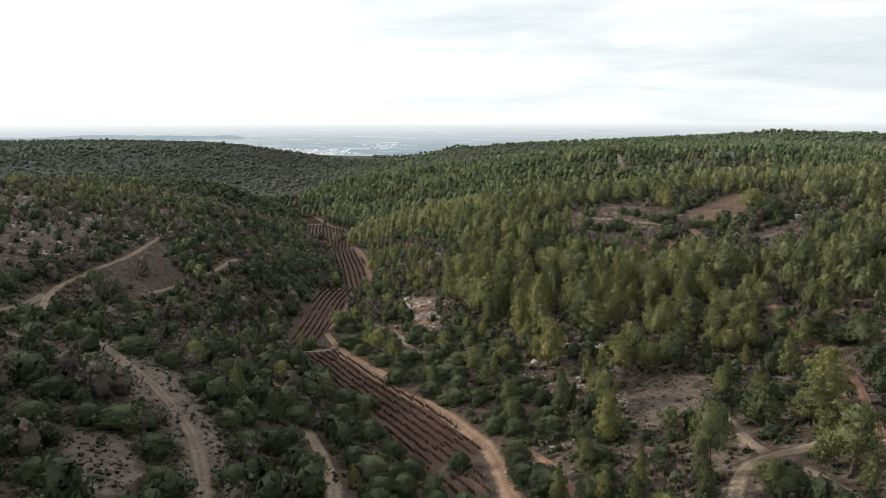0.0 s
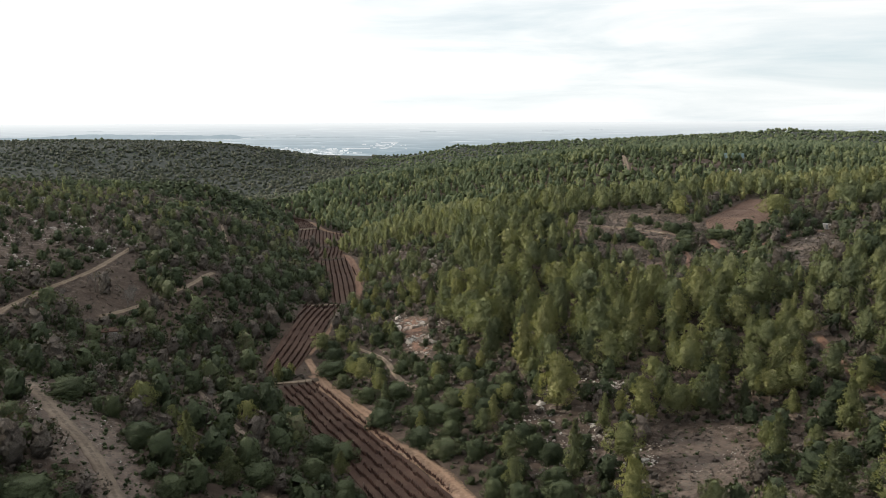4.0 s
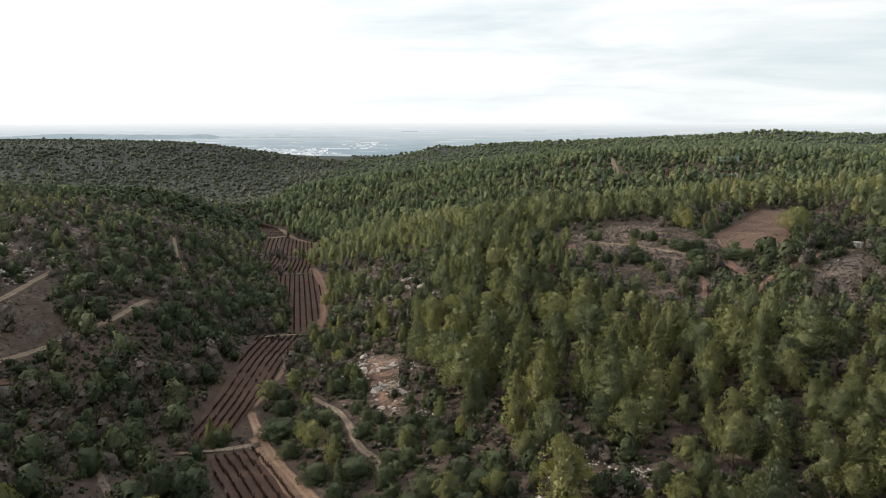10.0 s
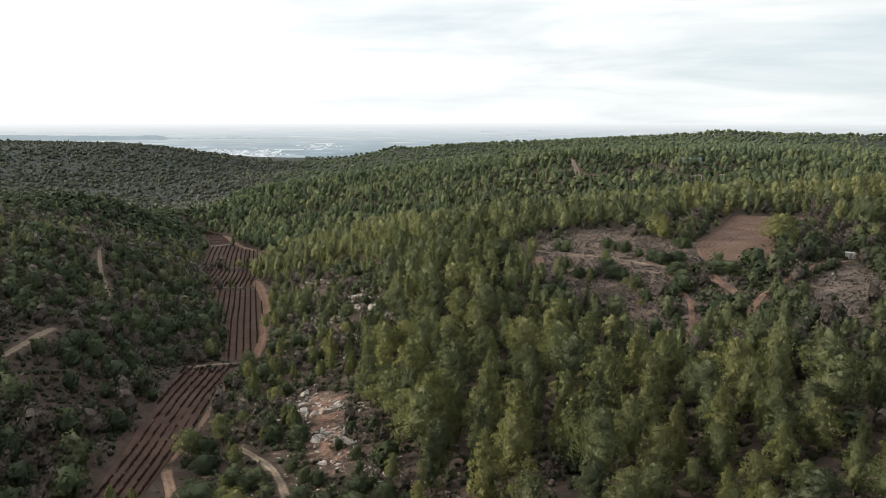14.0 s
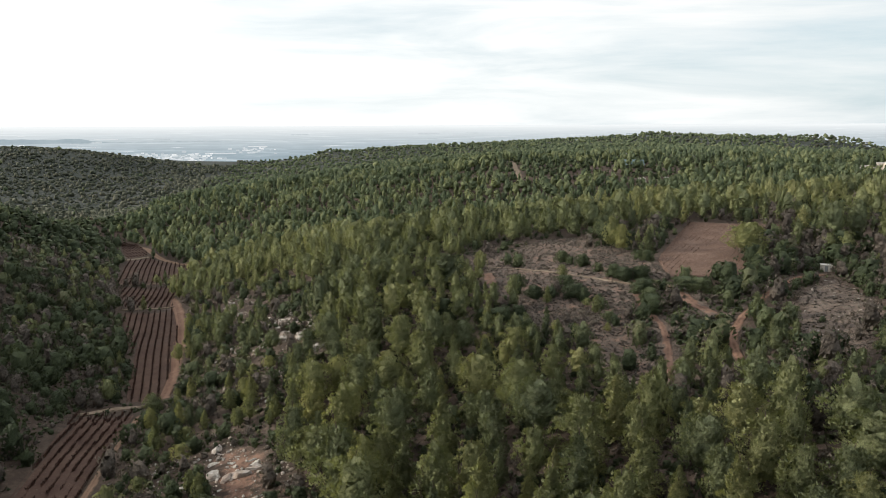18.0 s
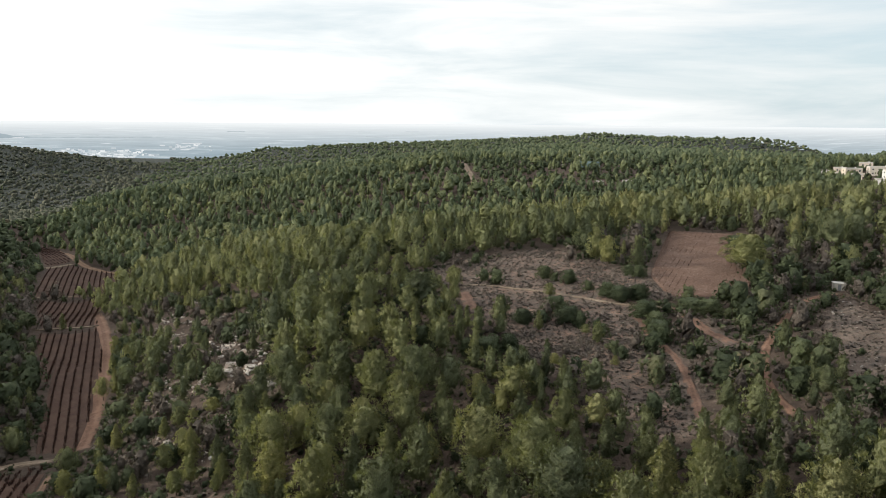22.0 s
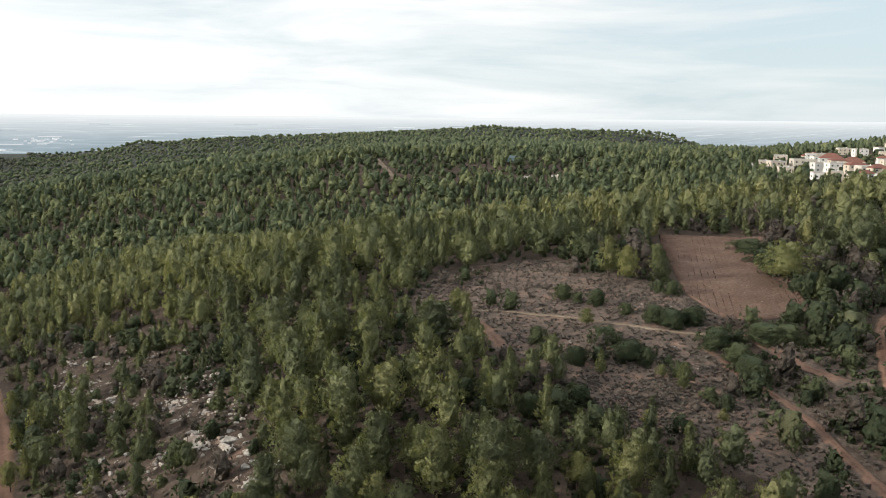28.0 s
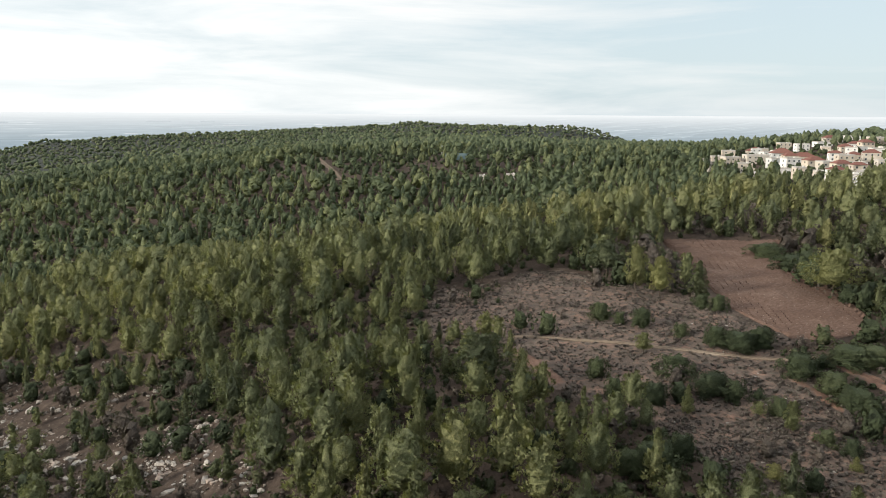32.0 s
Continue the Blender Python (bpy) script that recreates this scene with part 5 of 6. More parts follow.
def plant():
    # points over the whole view, thinning out with distance
    sets = []
    for x0, x1, y0, y1, step, seed in ((-330, 420, 95, 760, 4.7, 1), (-520, 760, 760, 1300, 6.0, 2), (420, 900, 300, 760, 7.5, 3), (-230, 2300, 1300, 2640, 15.0, 4), (-1500, -230, 1300, 2450, 10.5, 7), (-330, 420, -160, 620, 7.2, 8), (-1500, -520, 600, 1300, 14.0, 5), (760, 2300, 500, 1300, 14.0, 6)):
        x, y, rng = scatter(x0, x1, y0, y1, step, seed)
        keep = seen_from_path(x, y, 1.5)
        keep = ~keep if seed == 8 else keep
        sets.append((x[keep], y[keep], np.full(keep.sum(), step)))
    x, y, step = (np.concatenate(c) for c in zip(*sets))
    rng = np.random.default_rng(9)
    keep = (np.hypot(x, y - 140) < 2560)
    x, y, step = x[keep], y[keep], step[keep]
    ok, opened = free_ground(x, y)
    for px, py, *size in HEROES:
        ok &= np.hypot(x - px, y - py) > 1.8 + 0.35 * size[0]
    z = lift(x, y)
    pine, bush, tall = cover(x, y, z)
    chance = np.full(len(x), 0.07)
    for key, share in (("rocks_w", 0.5), ("strip", 0.3), ("scar", 0.16)):
        chance[inside(AREA[key], x, y)] = share
    ok &= ~((opened & (rng.random(len(x)) > chance)))
    pick = rng.random(len(x))
    is_pine, is_bush = ok & (pick < pine) & (~opened | inside(AREA["rocks_w"], x, y)), ok & (pick >= pine) & (pick < pine + bush)
    is_bush |= ok & opened & ~is_pine
    tall = tall * rng.uniform(0.62, 1.25, len(x)) * (0.8 + 0.4 * patchy(x, y, 23.0))
    rim = (depth_in(AREA["clearing"], x, y) > -28) | (depth_in(AREA["clearing_s"], x, y) > -26)
    tall = np.where(rim & (x < 112) & (y < 455), tall * np.where(y < 372, 0.74, 0.56), tall)
    width = (1.8 + 6.4 * rng.random(len(x)) ** 1.7) * np.where((z > 42) & (x < 0), 0.85, np.where((x < np.interp(y, VALLEY_Y, VALLEY_X)) | ((x > 100) & (x < 205) & (y > 290) & (y < 470)), 1.3, 1.0))
    thinned = is_pine & rim & (y > 372) & (y < 420) & (rng.random(len(x)) > 0.7)
    is_pine, is_bush = is_pine & ~thinned, is_bush | thinned
    # crowns leave one another room: the tallest take their place first
    taken = {}
    for i in sorted(np.nonzero(is_pine & (step < 10))[0], key=lambda k: -tall[k]):
        cx, cy = int(x[i] // 8), int(y[i] // 8)
        if any(math.hypot(x[i] - x[j], y[i] - y[j]) < 0.25 * (tall[i] + tall[j]) for a in (-1, 0, 1) for b in (-1, 0, 1) for j in taken.get((cx + a, cy + b), ())):
            is_pine[i] = False
            is_bush[i] = pick[i] < 0.5
            width[i] = 1.8 + 3.4 * pick[i]
        else:
            taken.setdefault((cx, cy), []).append(i)
    # so do the shrubs
    taken = {}
    for i in sorted(np.nonzero(is_bush & (step < 6))[0], key=lambda k: -width[k]):
        cx, cy = int(x[i] // 8), int(y[i] // 8)
        if any(math.hypot(x[i] - x[j], y[i] - y[j]) < 0.26 * (width[i] + width[j]) for a in (-1, 0, 1) for b in (-1, 0, 1) for j in taken.get((cx + a, cy + b), ())):
            is_bush[i] = False
        else:
            taken.setdefault((cx, cy), []).append(i)
    near = away(PATH_LINE, x, y)
    near = np.where(step == 7.2, np.maximum(near, 440), near)
    turn, tone = rng.uniform(0, 6.28, len(x)), np.clip(0.5 * patchy(x, y, 31.0, 1.0) + rng.uniform(0, 0.55, len(x)), 0, 0.98)
    kind = rng.integers(0, 960, len(x))

    # pines and shrubs near the flight stand singly
    crowns = []
    for k in range(9):
        v, f, o = pine_shape(200 + k, 52, 12, 9, 3400, 0.021, 0.50, 0.29)
        crowns.append((mesh_of("crown", v, f, YOUNG_PINE if k > 4 else PINE, True, None, o), trunk_mesh(300 + k, 1.0)))
    def shrub_mesh(*shape):
        v, f, o = bush_shape(*shape)
        return mesh_of("shrub", v, f, BUSH, True, None, o)

    shrubs = [shrub_mesh(400 + k, 22, 12, 6, 1500, 0.038, 0.60, 0.33) for k in range(6)]

    broad = [shrub_mesh(450 + k, 40, 14, 7, 2800, 0.030, 0.62, 0.26) for k in range(5)]

    def set_pine(px, py, high, wide, n, label):
        tree = tagged(new("pine_tree"), label, "pine tree", "pines of the hillside wood")
        tree.location, tree.rotation_euler[2] = (px, py, height_at(px, py)), rng.uniform(0, 6.28)
        tree.scale = (wide, wide, high)
        part("trunk", crowns[n][1], tree)
        part("crown", crowns[n][0], tree)

    def set_shrub(px, py, wide, n, label):
        ob = tagged(new("shrub", broad[n % 5] if wide > 5.5 else shrubs[n % 6]), label, "shrub", "shrubs of the hillside scrub")
        ob.location, ob.rotation_euler[2] = (px, py, height_at(px, py) - 0.15), rng.uniform(0, 6.28)
        ob.scale = (wide, wide * rng.uniform(0.85, 1.1), min(wide * rng.uniform(0.95, 1.3), 6.5))

    for n, (px, py, wide, high) in enumerate(PINES_SOUTH + PINES_EAST):
        set_pine(px, py, high * 0.97, max(wide * 1.75, high * 0.62), 5 + n % 4 if high < 9 or n % 3 == 0 else n % 5, "bright yellow-green pine standing clear of the wood" if high < 9 else "tall Aleppo pine with an uneven dense crown")
    for n, (px, py, wide) in enumerate(BUSHES_EAST + BUSHES_SOUTH + BUSHES_FOOT):
        set_shrub(px, py, wide * 1.08, n, "broad dark evergreen shrub beside open ground")
    single, alone = np.zeros(len(x), bool), np.zeros(len(x), bool)
    single[np.argsort(np.where(is_pine, near, 1e9))[:250]] = True
    alone[np.argsort(np.where(is_bush, near, 1e9))[:200]] = True
    for i in np.nonzero(single & is_pine)[0]:
        set_pine(x[i], y[i], tall[i], tall[i] * rng.uniform(1.0, 1.35), 5 + kind[i] % 4 if tall[i] < 7 or kind[i] % 7 == 0 else kind[i] % 5, "yellow-green Aleppo pine with an uneven pointed crown")
    for i in np.nonzero(alone & is_bush)[0]:
        set_shrub(x[i], y[i], width[i], kind[i], "rounded dark green evergreen shrub on stony ground")

    bands = ((0, 290, "near"), (290, 430, "mid"), (430, 800, "far"), (800, 5000, "remote"))
    pines = {"near": [pine_shape(500 + k, 30, 8, 6, 1000, 0.032, 0.58) for k in range(16)], "mid": [pine_shape(520 + k, 20, 7, 6, 340, 0.043, 0.64) for k in range(12)],
             "far": [pine_shape(532 + k, 10, 6, 5, 55, 0.07, 0.9) for k in range(8)], "remote": [pine_shape(540 + k, 6, 6, 4, 0, 0.05, 1.15) for k in range(8)]}
    bushes = {"near": [bush_shape(600 + k, 12, 7, 4, 170, 0.074, 0.66, 0.34) for k in range(6)], "mid": [bush_shape(620 + k, 9, 6, 4, 60, 0.10, 0.74) for k in range(5)],
              "far": [bush_shape(630 + k, 6, 5, 3, 8, 0.11, 1.0) for k in range(5)], "remote": [bush_shape(640 + k, 4, 5, 2, 0, 0.1, 1.15) for k in range(4)]}
    thicket = bush_shape(660, 14, 5, 3, 190, 0.06, 0.55, 0.40, 0.75)
    for a, b, band in bands:
        there = (near >= a) & (near < b)
        wood, scrub, leafless = Pile(), Pile(), Pile()
        big = np.where(step > 14.5, 1.9, np.where(step > 10, 1.9, np.where(step > 5.5, 0.95, 0.88)))
        for k, shape in enumerate(pines[band]):
            m = there & is_pine & ~single & (kind % len(pines[band]) == k)
            wood.add(shape, x[m], y[m], z[m], tall[m] * rng.uniform(0.95, 1.3, m.sum()) * big[m], tall[m], turn[m], tone[m])
        for k, shape in enumerate(bushes[band]):
            m = there & is_bush & ~alone & (kind % len(bushes[band]) == k)
            bald = k in (0, 3) and band in ("near", "mid")
            (leafless if bald else scrub).add(thicket if bald else shape, x[m], y[m], z[m] - 0.15, width[m] * np.where(step[m] > 14.5, 2.6, np.where((step[m] == 10.5), 1.5, np.where(step[m] > 10, 2.6, 1.0))), width[m] * rng.uniform(0.95, 1.35, m.sum()), turn[m], tone[m])
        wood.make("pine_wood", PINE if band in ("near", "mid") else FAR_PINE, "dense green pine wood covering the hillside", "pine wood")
        leafless.make("leafless_scrub", BARE, "grey-brown leafless shrubs over the stony slopes", "scrub")
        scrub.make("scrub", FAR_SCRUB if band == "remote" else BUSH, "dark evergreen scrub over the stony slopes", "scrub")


plant()


# ---- dwarf scrub of the open ground ----
OPEN_SLOPE = [(18, 105), (130, 105), (125, 190), (95, 222), (40, 215), (12, 170)]


def build_tufts(key, step, low, high, seed, mat, label, thin=0.6):
    area = AREA.get(key, OPEN_SLOPE)
    p = np.array(area)
    x, y, rng = scatter(p[:, 0].min(), p[:, 0].max(), p[:, 1].min(), p[:, 1].max(), step, seed)
    keep = inside(area, x, y) & (rng.random(len(x)) < thin * (0.45 + 1.0 * patchy(x, y, 2.3) * patchy(x, y, 9.0, 1.0)))
    for w in WAY_LOOK:
        keep &= away(WAYS[w], x, y) > WAY_LOOK[w][0] / 2
    x, y = x[keep], y[keep]
    size = low + (high - low) * 1.3 * rng.random(len(x)) ** 1.8
    pile = Pile()
    kind = rng.integers(0, 5, len(x))
    for k in range(5):
        m = kind == k
        pile.add(bush_shape(700 + k, 4, 5, 2, 14, 0.15, 0.8, 0.42, 0.5), x[m], y[m], lift(x[m], y[m]) - 0.05, size[m], size[m] * rng.uniform(0.6, 0.9, m.sum()), rng.uniform(0, 6.28, m.sum()), rng.random(m.sum()))
    pile.make("dwarf_scrub", mat, label, "dwarf shrubs")


build_tufts("clearing_s", 0.8, 0.4, 1.4, 20, DRY, "grey-brown dwarf shrubs on a reddish slope", 0.9)
build_tufts("clearing", 0.8, 0.4, 1.4, 21, DRY, "grey-brown dwarf shrubs dotted over the clearing", 0.8)
build_tufts("bare_e", 0.9, 0.4, 1.3, 22, DRY, "dry dwarf shrubs on a stony terrace", 0.9)
build_tufts("dirt_w", 1.3, 0.8, 2.3, 23, BUSH, "dark dwarf shrubs on pale bare earth", 0.85)
build_tufts("dirt_w2", 1.3, 0.6, 1.8, 24, BUSH, "dark dwarf shrubs beside a dirt track", 0.65)
build_tufts("patch", 1.0, 0.3, 0.8, 25, DRY, "dry stalks over a small fallow plot", 0.5)
build_tufts("strip", 1.7, 0.5, 1.2, 26, DRY, "dry shrubs among pale rocks", 0.5)
build_tufts("rocks_w", 1.8, 0.5, 1.4, 27, DRY, "dry shrubs among pale rocks", 0.5)
build_tufts("bare_w", 1.6, 0.5, 1.3, 28, DRY, "dark dry shrubs on a fallow slope", 0.7)


build_tufts("grove", 1.3, 0.5, 1.5, 43, BUSH, "dark dwarf shrubs between broad bushes", 0.7)
build_tufts("hedge", 1.3, 0.5, 1.5, 44, DRY, "dry dwarf shrubs beside a track", 0.8)
build_tufts("open_slope", 1.3, 0.4, 1.4, 41, DRY, "dry dwarf shrubs over a stony slope", 0.6)
build_tufts("open_slope", 1.9, 0.5, 1.6, 42, BUSH, "dark dwarf shrubs over a stony slope", 0.5)


def build_stakes():
    """Young vines on stakes along the furrows."""
    d, s, lines = field_lines(AREA["plough"], (-0.62, -0.78), 2.0)
    rng = np.random.default_rng(61)
    verts, faces = [], []
    for c, a, b in lines:
        for u in np.arange(a + 1, b - 1, 1.7):
            if rng.random() < 0.3:
                continue
            x, y = d * (u + rng.normal(0, 0.1)) + s * c
            z, h, r = height_at(x, y) + 0.1, rng.uniform(0.3, 0.7), 0.10
            k = len(verts)
            verts += [(x - r, y, z), (x + r, y - r, z), (x, y + r, z), (x + rng.normal(0, 0.12), y + rng.normal(0, 0.12), z + h)]
            faces += [(k, k + 1, k + 3), (k + 1, k + 2, k + 3), (k + 2, k, k + 3)]
    tagged(new("young_vines", mesh_of("young_vines", verts, faces, CANES)), "young staked vines in lines over ploughed earth", "young vines", kind="stuff")


build_stakes()
build_tufts("plough", 1.1, 0.25, 0.6, 29, DRY, "dry weeds between the furrows", 0.5)


# ---- rocks ----
def boulder_mesh(seed):
    """An angular block of limestone, split along its beds."""
    rng = np.random.default_rng(seed)
    bm = bmesh.new()
    bmesh.ops.create_icosphere(bm, subdivisions=2, radius=0.62)
    cuts = [(Vector((*rng.normal(0, 1, 2), rng.normal(0, 0.35))).normalized(), rng.uniform(0.20, 0.40)) for _ in range(7)]
    cuts += [(Vector((*rng.normal(0, 0.2, 2), 1)).normalized(), rng.uniform(0.16, 0.28)), (Vector((*rng.normal(0, 0.5, 2), 1)).normalized(), rng.uniform(0.22, 0.32))]
    for v in bm.verts:
        for nrm, d in cuts:
            over = v.co.dot(nrm) - d
            if over > 0:
                v.co -= nrm * over
        v.co += Vector(rng.normal(0, 0.012, 3))
    return bm_mesh("boulder", bm, STONE)


BOULDERS = [boulder_mesh(800 + k) for k in range(9)]


def strew(key, count, low, high, seed, label):
    rng = np.random.default_rng(seed)
    p = np.array(AREA[key])
    made = 0
    while made < count:
        x, y = rng.uniform(p[:, 0].min(), p[:, 0].max()), rng.uniform(p[:, 1].min(), p[:, 1].max())
        if not inside(AREA[key], np.array([x]), np.array([y]))[0] or rng.random() > 1.3 * patchy(np.array([x]), np.array([y]), 4.0)[0]:
            continue
        s = low + (high - low) * rng.random() ** 2.2
        ob = tagged(new("boulder", BOULDERS[made % 9]), label, "boulder", "limestone boulders of the hillside")
        ob.location = (x, y, float(lift(np.array([x]), np.array([y]))[0]) + s * 0.02)
        ob.rotation_euler = (rng.uniform(-0.3, 0.3), rng.uniform(-0.3, 0.3), rng.uniform(0, 6.28))
        ob.scale = (s * rng.uniform(0.9, 2.5), s, s * rng.uniform(0.7, 1.5))
        made += 1


strew("scar", 60, 0.5, 3.4, 31, "broken white limestone boulder on a rocky scar")
strew("strip", 70, 0.5, 3.2, 32, "pale limestone rock outcrop among scrub")
strew("rocks_w", 60, 0.5, 3.0, 33, "pale limestone rock outcrop among pines")
strew("stony_s", 40, 0.5, 2.2, 36, "pale limestone block on a stony slope")
strew("clearing", 20, 0.4, 1.1, 34, "small white stone lying in the clearing")
strew("bare_e", 20, 0.4, 1.4, 35, "grey stone on a bare terrace")


def build_litter(key, step, low, high, share, seed, label):
    """Loose angular stones over a slope, in drifts."""
    rng = np.random.default_rng(seed)
    p = np.array(AREA[key])
    x, y, rng = scatter(p[:, 0].min(), p[:, 0].max(), p[:, 1].min(), p[:, 1].max(), step, seed)
    keep = inside(AREA[key], x, y) & (rng.random(len(x)) < share * 5 * patchy(x, y, 3.1) ** 2 * patchy(x, y, 8.0, 1.0) ** 2)
    for w in WAY_LOOK:
        keep &= away(WAYS[w], x, y) > WAY_LOOK[w][0] / 2 + 0.4
    x, y = x[keep], y[keep]
    n = len(x)
    size = low + (high - low) * rng.random(n) ** 3
    turn = rng.uniform(0, 6.28, n)
    shape = ICO[None] * rng.uniform(0.65, 1.2, (n, 12, 1)) * np.stack([size * rng.uniform(0.8, 1.9, n), size, size * rng.uniform(0.5, 1.0, n)], -1)[:, None] * 0.5
    c, q = np.cos(turn)[:, None], np.sin(turn)[:, None]
    v = np.stack([shape[..., 0] * c - shape[..., 1] * q + x[:, None], shape[..., 0] * q + shape[..., 1] * c + y[:, None], shape[..., 2] + (lift(x, y) + size * 0.12)[:, None]], -1)
    f = (ICO_FACES[None] + np.arange(n)[:, None, None] * 12).reshape(-1, 3)
    tagged(new("stone_litter", mesh_of("stone_litter", v.reshape(-1, 3), f, STONE)), label, "stones", kind="stuff")


build_litter("rocky_w", 1.2, 0.25, 1.7, 0.6, 91, "loose pale limestone over a pine slope")
build_litter("stony_s", 0.8, 0.18, 1.0, 1.0, 92, "loose grey stones on a stony slope")
build_litter("foot_s", 1.1, 0.2, 1.2, 0.45, 93, "loose pale stones below a rock scar")
build_litter("scar", 0.7, 0.2, 1.2, 0.45, 94, "broken white rubble on a rock scar")
build_litter("strip", 0.9, 0.2, 1.4, 0.7, 95, "pale rubble between shrubs")
build_litter("rough_w", 1.7, 0.3, 2.0, 0.42, 96, "grey limestone breaking out of a scrub slope")
build_litter("clearing", 1.5, 0.12, 0.5, 0.3, 97, "small pale stones strewn over a clearing")
build_litter("bare_e", 1.2, 0.15, 0.6, 0.5, 98, "small pale stones on a bare terrace")
build_litter("patch", 0.9, 0.12, 0.45, 0.45, 99, "small pale stones on a fallow plot")
build_litter("dirt_w2", 1.0, 0.12, 0.5, 0.4, 89, "small stones along a dirt track")


# ---- leafless trees of the western slope ----
def bare_tree_mesh(seed):
    """A leafless tree of height 1: a short stem that forks again and again into fine twigs."""
    rng = np.random.default_rng(seed)
    verts, tris = [], []

    def limb(a, d, length, r, depth):
        b = a + d * length
        s = np.cross(d, (0.31, 0.87, 0.21))
        s /= np.linalg.norm(s)
        t = np.cross(d, s)
        k = len(verts)
        for q, w in ((a, r), (b, r * 0.6)):
            for g in (0.0, 2.094, 4.189):
                verts.append(q + (s * math.cos(g) + t * math.sin(g)) * w)
        for i in range(3):
            j = (i + 1) % 3
            tris.extend([(k + i, k + j, k + 3 + j), (k + i, k + 3 + j, k + 3 + i)])
        if depth:
            for _ in range(4 if depth > 1 else 5):
                e = d + rng.normal(0, 0.55, 3) + (0, 0, 0.12)
                limb(b, e / np.linalg.norm(e), length * rng.uniform(0.6, 0.85), max(r * 0.6, 0.006), depth - 1)

    limb(np.array((0.0, 0.0, -0.05)), np.array((0.05, 0.02, 1.0)), 0.30, 0.030, 4)
    v = np.array(verts)
    v[:, 2] *= 1.0 / v[:, 2].max()
    return mesh_of("leafless_tree", v, np.array(tris), TWIGS)


BARE_TREES = [bare_tree_mesh(970 + k) for k in range(3)]
for _n, (_x, _y, _h) in enumerate(LEAFLESS):
    _tree = tagged(new("leafless_tree", BARE_TREES[_n % 3]), "grey leafless tree with fine spreading twigs", "bare tree", "leafless trees of the western slope")
    _tree.location, _tree.rotation_euler[2], _tree.scale = (_x, _y, height_at(_x, _y)), _n * 1.9, (_h * 0.95, _h * 0.95, _h)


# ---- village ----
def build_house(x, y, w, n, rng):
    flat = n % 5 in (0, 1, 2, 4) and n not in (3, 5, 6, 10, 11)
    w = max(w, 8.0)
    d, h = w * rng.uniform(0.6, 0.8), (6.2 if n % 3 else 3.8)
    if y > 765:
        w, h = w * 0.8, 3.2
    z = height_at(x, y)
    turn = rng.normal(0.55, 0.12)
    wall = WALLS[(0, 1, 2, 1, 0, 3, 1)[n % 7]] if n < 27 else WALLS[2]
    kind = "flat-roofed" if flat else "red-tiled"
    house = tagged(new("house"), f"{'two-storey' if h > 5 else 'single-storey'} pale plastered {kind} village house", "house", "houses of the hilltop village")
    house.location, house.rotation_euler[2] = (x, y, z), -turn
    bm = bmesh.new()
    add_box(bm, -w / 2, -d / 2, -2.5, w / 2, d / 2, h)
    if n % 2:
        add_box(bm, w / 2 - w * 0.35, -d / 2 - 2.4, -2.5, w / 2 + 1.0, -d / 2, h * 0.55)
    part("wall", bm_mesh("wall", bm, wall), house)
    bm = bmesh.new()
    if flat:
        e = 0.25
        for a in ((-w / 2, -d / 2, w / 2, -d / 2 + e), (-w / 2, d / 2 - e, w / 2, d / 2), (-w / 2, -d / 2 + e, -w / 2 + e, d / 2 - e), (w / 2 - e, -d / 2 + e, w / 2, d / 2 - e)):
            add_box(bm, a[0], a[1], h, a[2], a[3], h + 0.8)
        add_box(bm, -w / 2 + e, -d / 2 + e, h, w / 2 - e, d / 2 - e, h + 0.12)
        part("roof", bm_mesh("roof", bm, FLAT_ROOF), house)
        bm = bmesh.new()
        bmesh.ops.create_cone(bm, cap_ends=True, segments=10, radius1=0.45, radius2=0.45, depth=1.3, matrix=Matrix.Translation((w * 0.2, 0, h + 0.9)))
        part("water_tank", bm_mesh("water_tank", bm, WALLS[0]), house, "white solar water tank")
    else:
        o, r = 0.5, min(w, d) * 0.32
        low = [bm.verts.new(c) for c in ((-w / 2 - o, -d / 2 - o, h), (w / 2 + o, -d / 2 - o, h), (w / 2 + o, d / 2 + o, h), (-w / 2 - o, d / 2 + o, h))]
        top = [bm.verts.new(c) for c in ((-w / 2 + d / 2, 0, h + r), (w / 2 - d / 2, 0, h + r))]
        for f in ((low[0], low[1], top[1], top[0]), (low[1], low[2], top[1]), (low[2], low[3], top[0], top[1]), (low[3], low[0], top[0]), (low[3], low[2], low[1], low[0])):
            bm.faces.new(f)
        part("roof", bm_mesh("roof", bm, TILES), house, "red tiled hip roof")
    storeys = (1.0, 4.1) if h > 5 else (1.0,)
    for s in storeys:
        k = max(2, int(w / 3.6))
        for i in range(k):
            cx = -w / 2 + (i + 0.5) * w / k
            bm = bmesh.new()
            add_box(bm, cx - 0.65, -d / 2 - 0.06, s, cx + 0.65, -d / 2 + 0.05, s + 1.35)
            win = part("window", bm_mesh("window", bm, WALLS[3]), house)
            bm = bmesh.new()
            add_box(bm, cx - 0.55, -d / 2 - 0.09, s + 0.1, cx + 0.55, -d / 2 - 0.03, s + 1.25)
            part("pane", bm_mesh("pane", bm, GLASS), win)
        bm = bmesh.new()
        add_box(bm, -w / 2 - 0.06, -0.6, s, -w / 2 + 0.05, 0.6, s + 1.3)
        part("window", bm_mesh("window", bm, GLASS), house)


_rng = np.random.default_rng(77)
for _n, (_x, _y, _w) in enumerate(HOUSES + MORE_HOUSES):
    build_house(_x, _y, _w, _n if _n < len(HOUSES) else _n % 27, _rng)


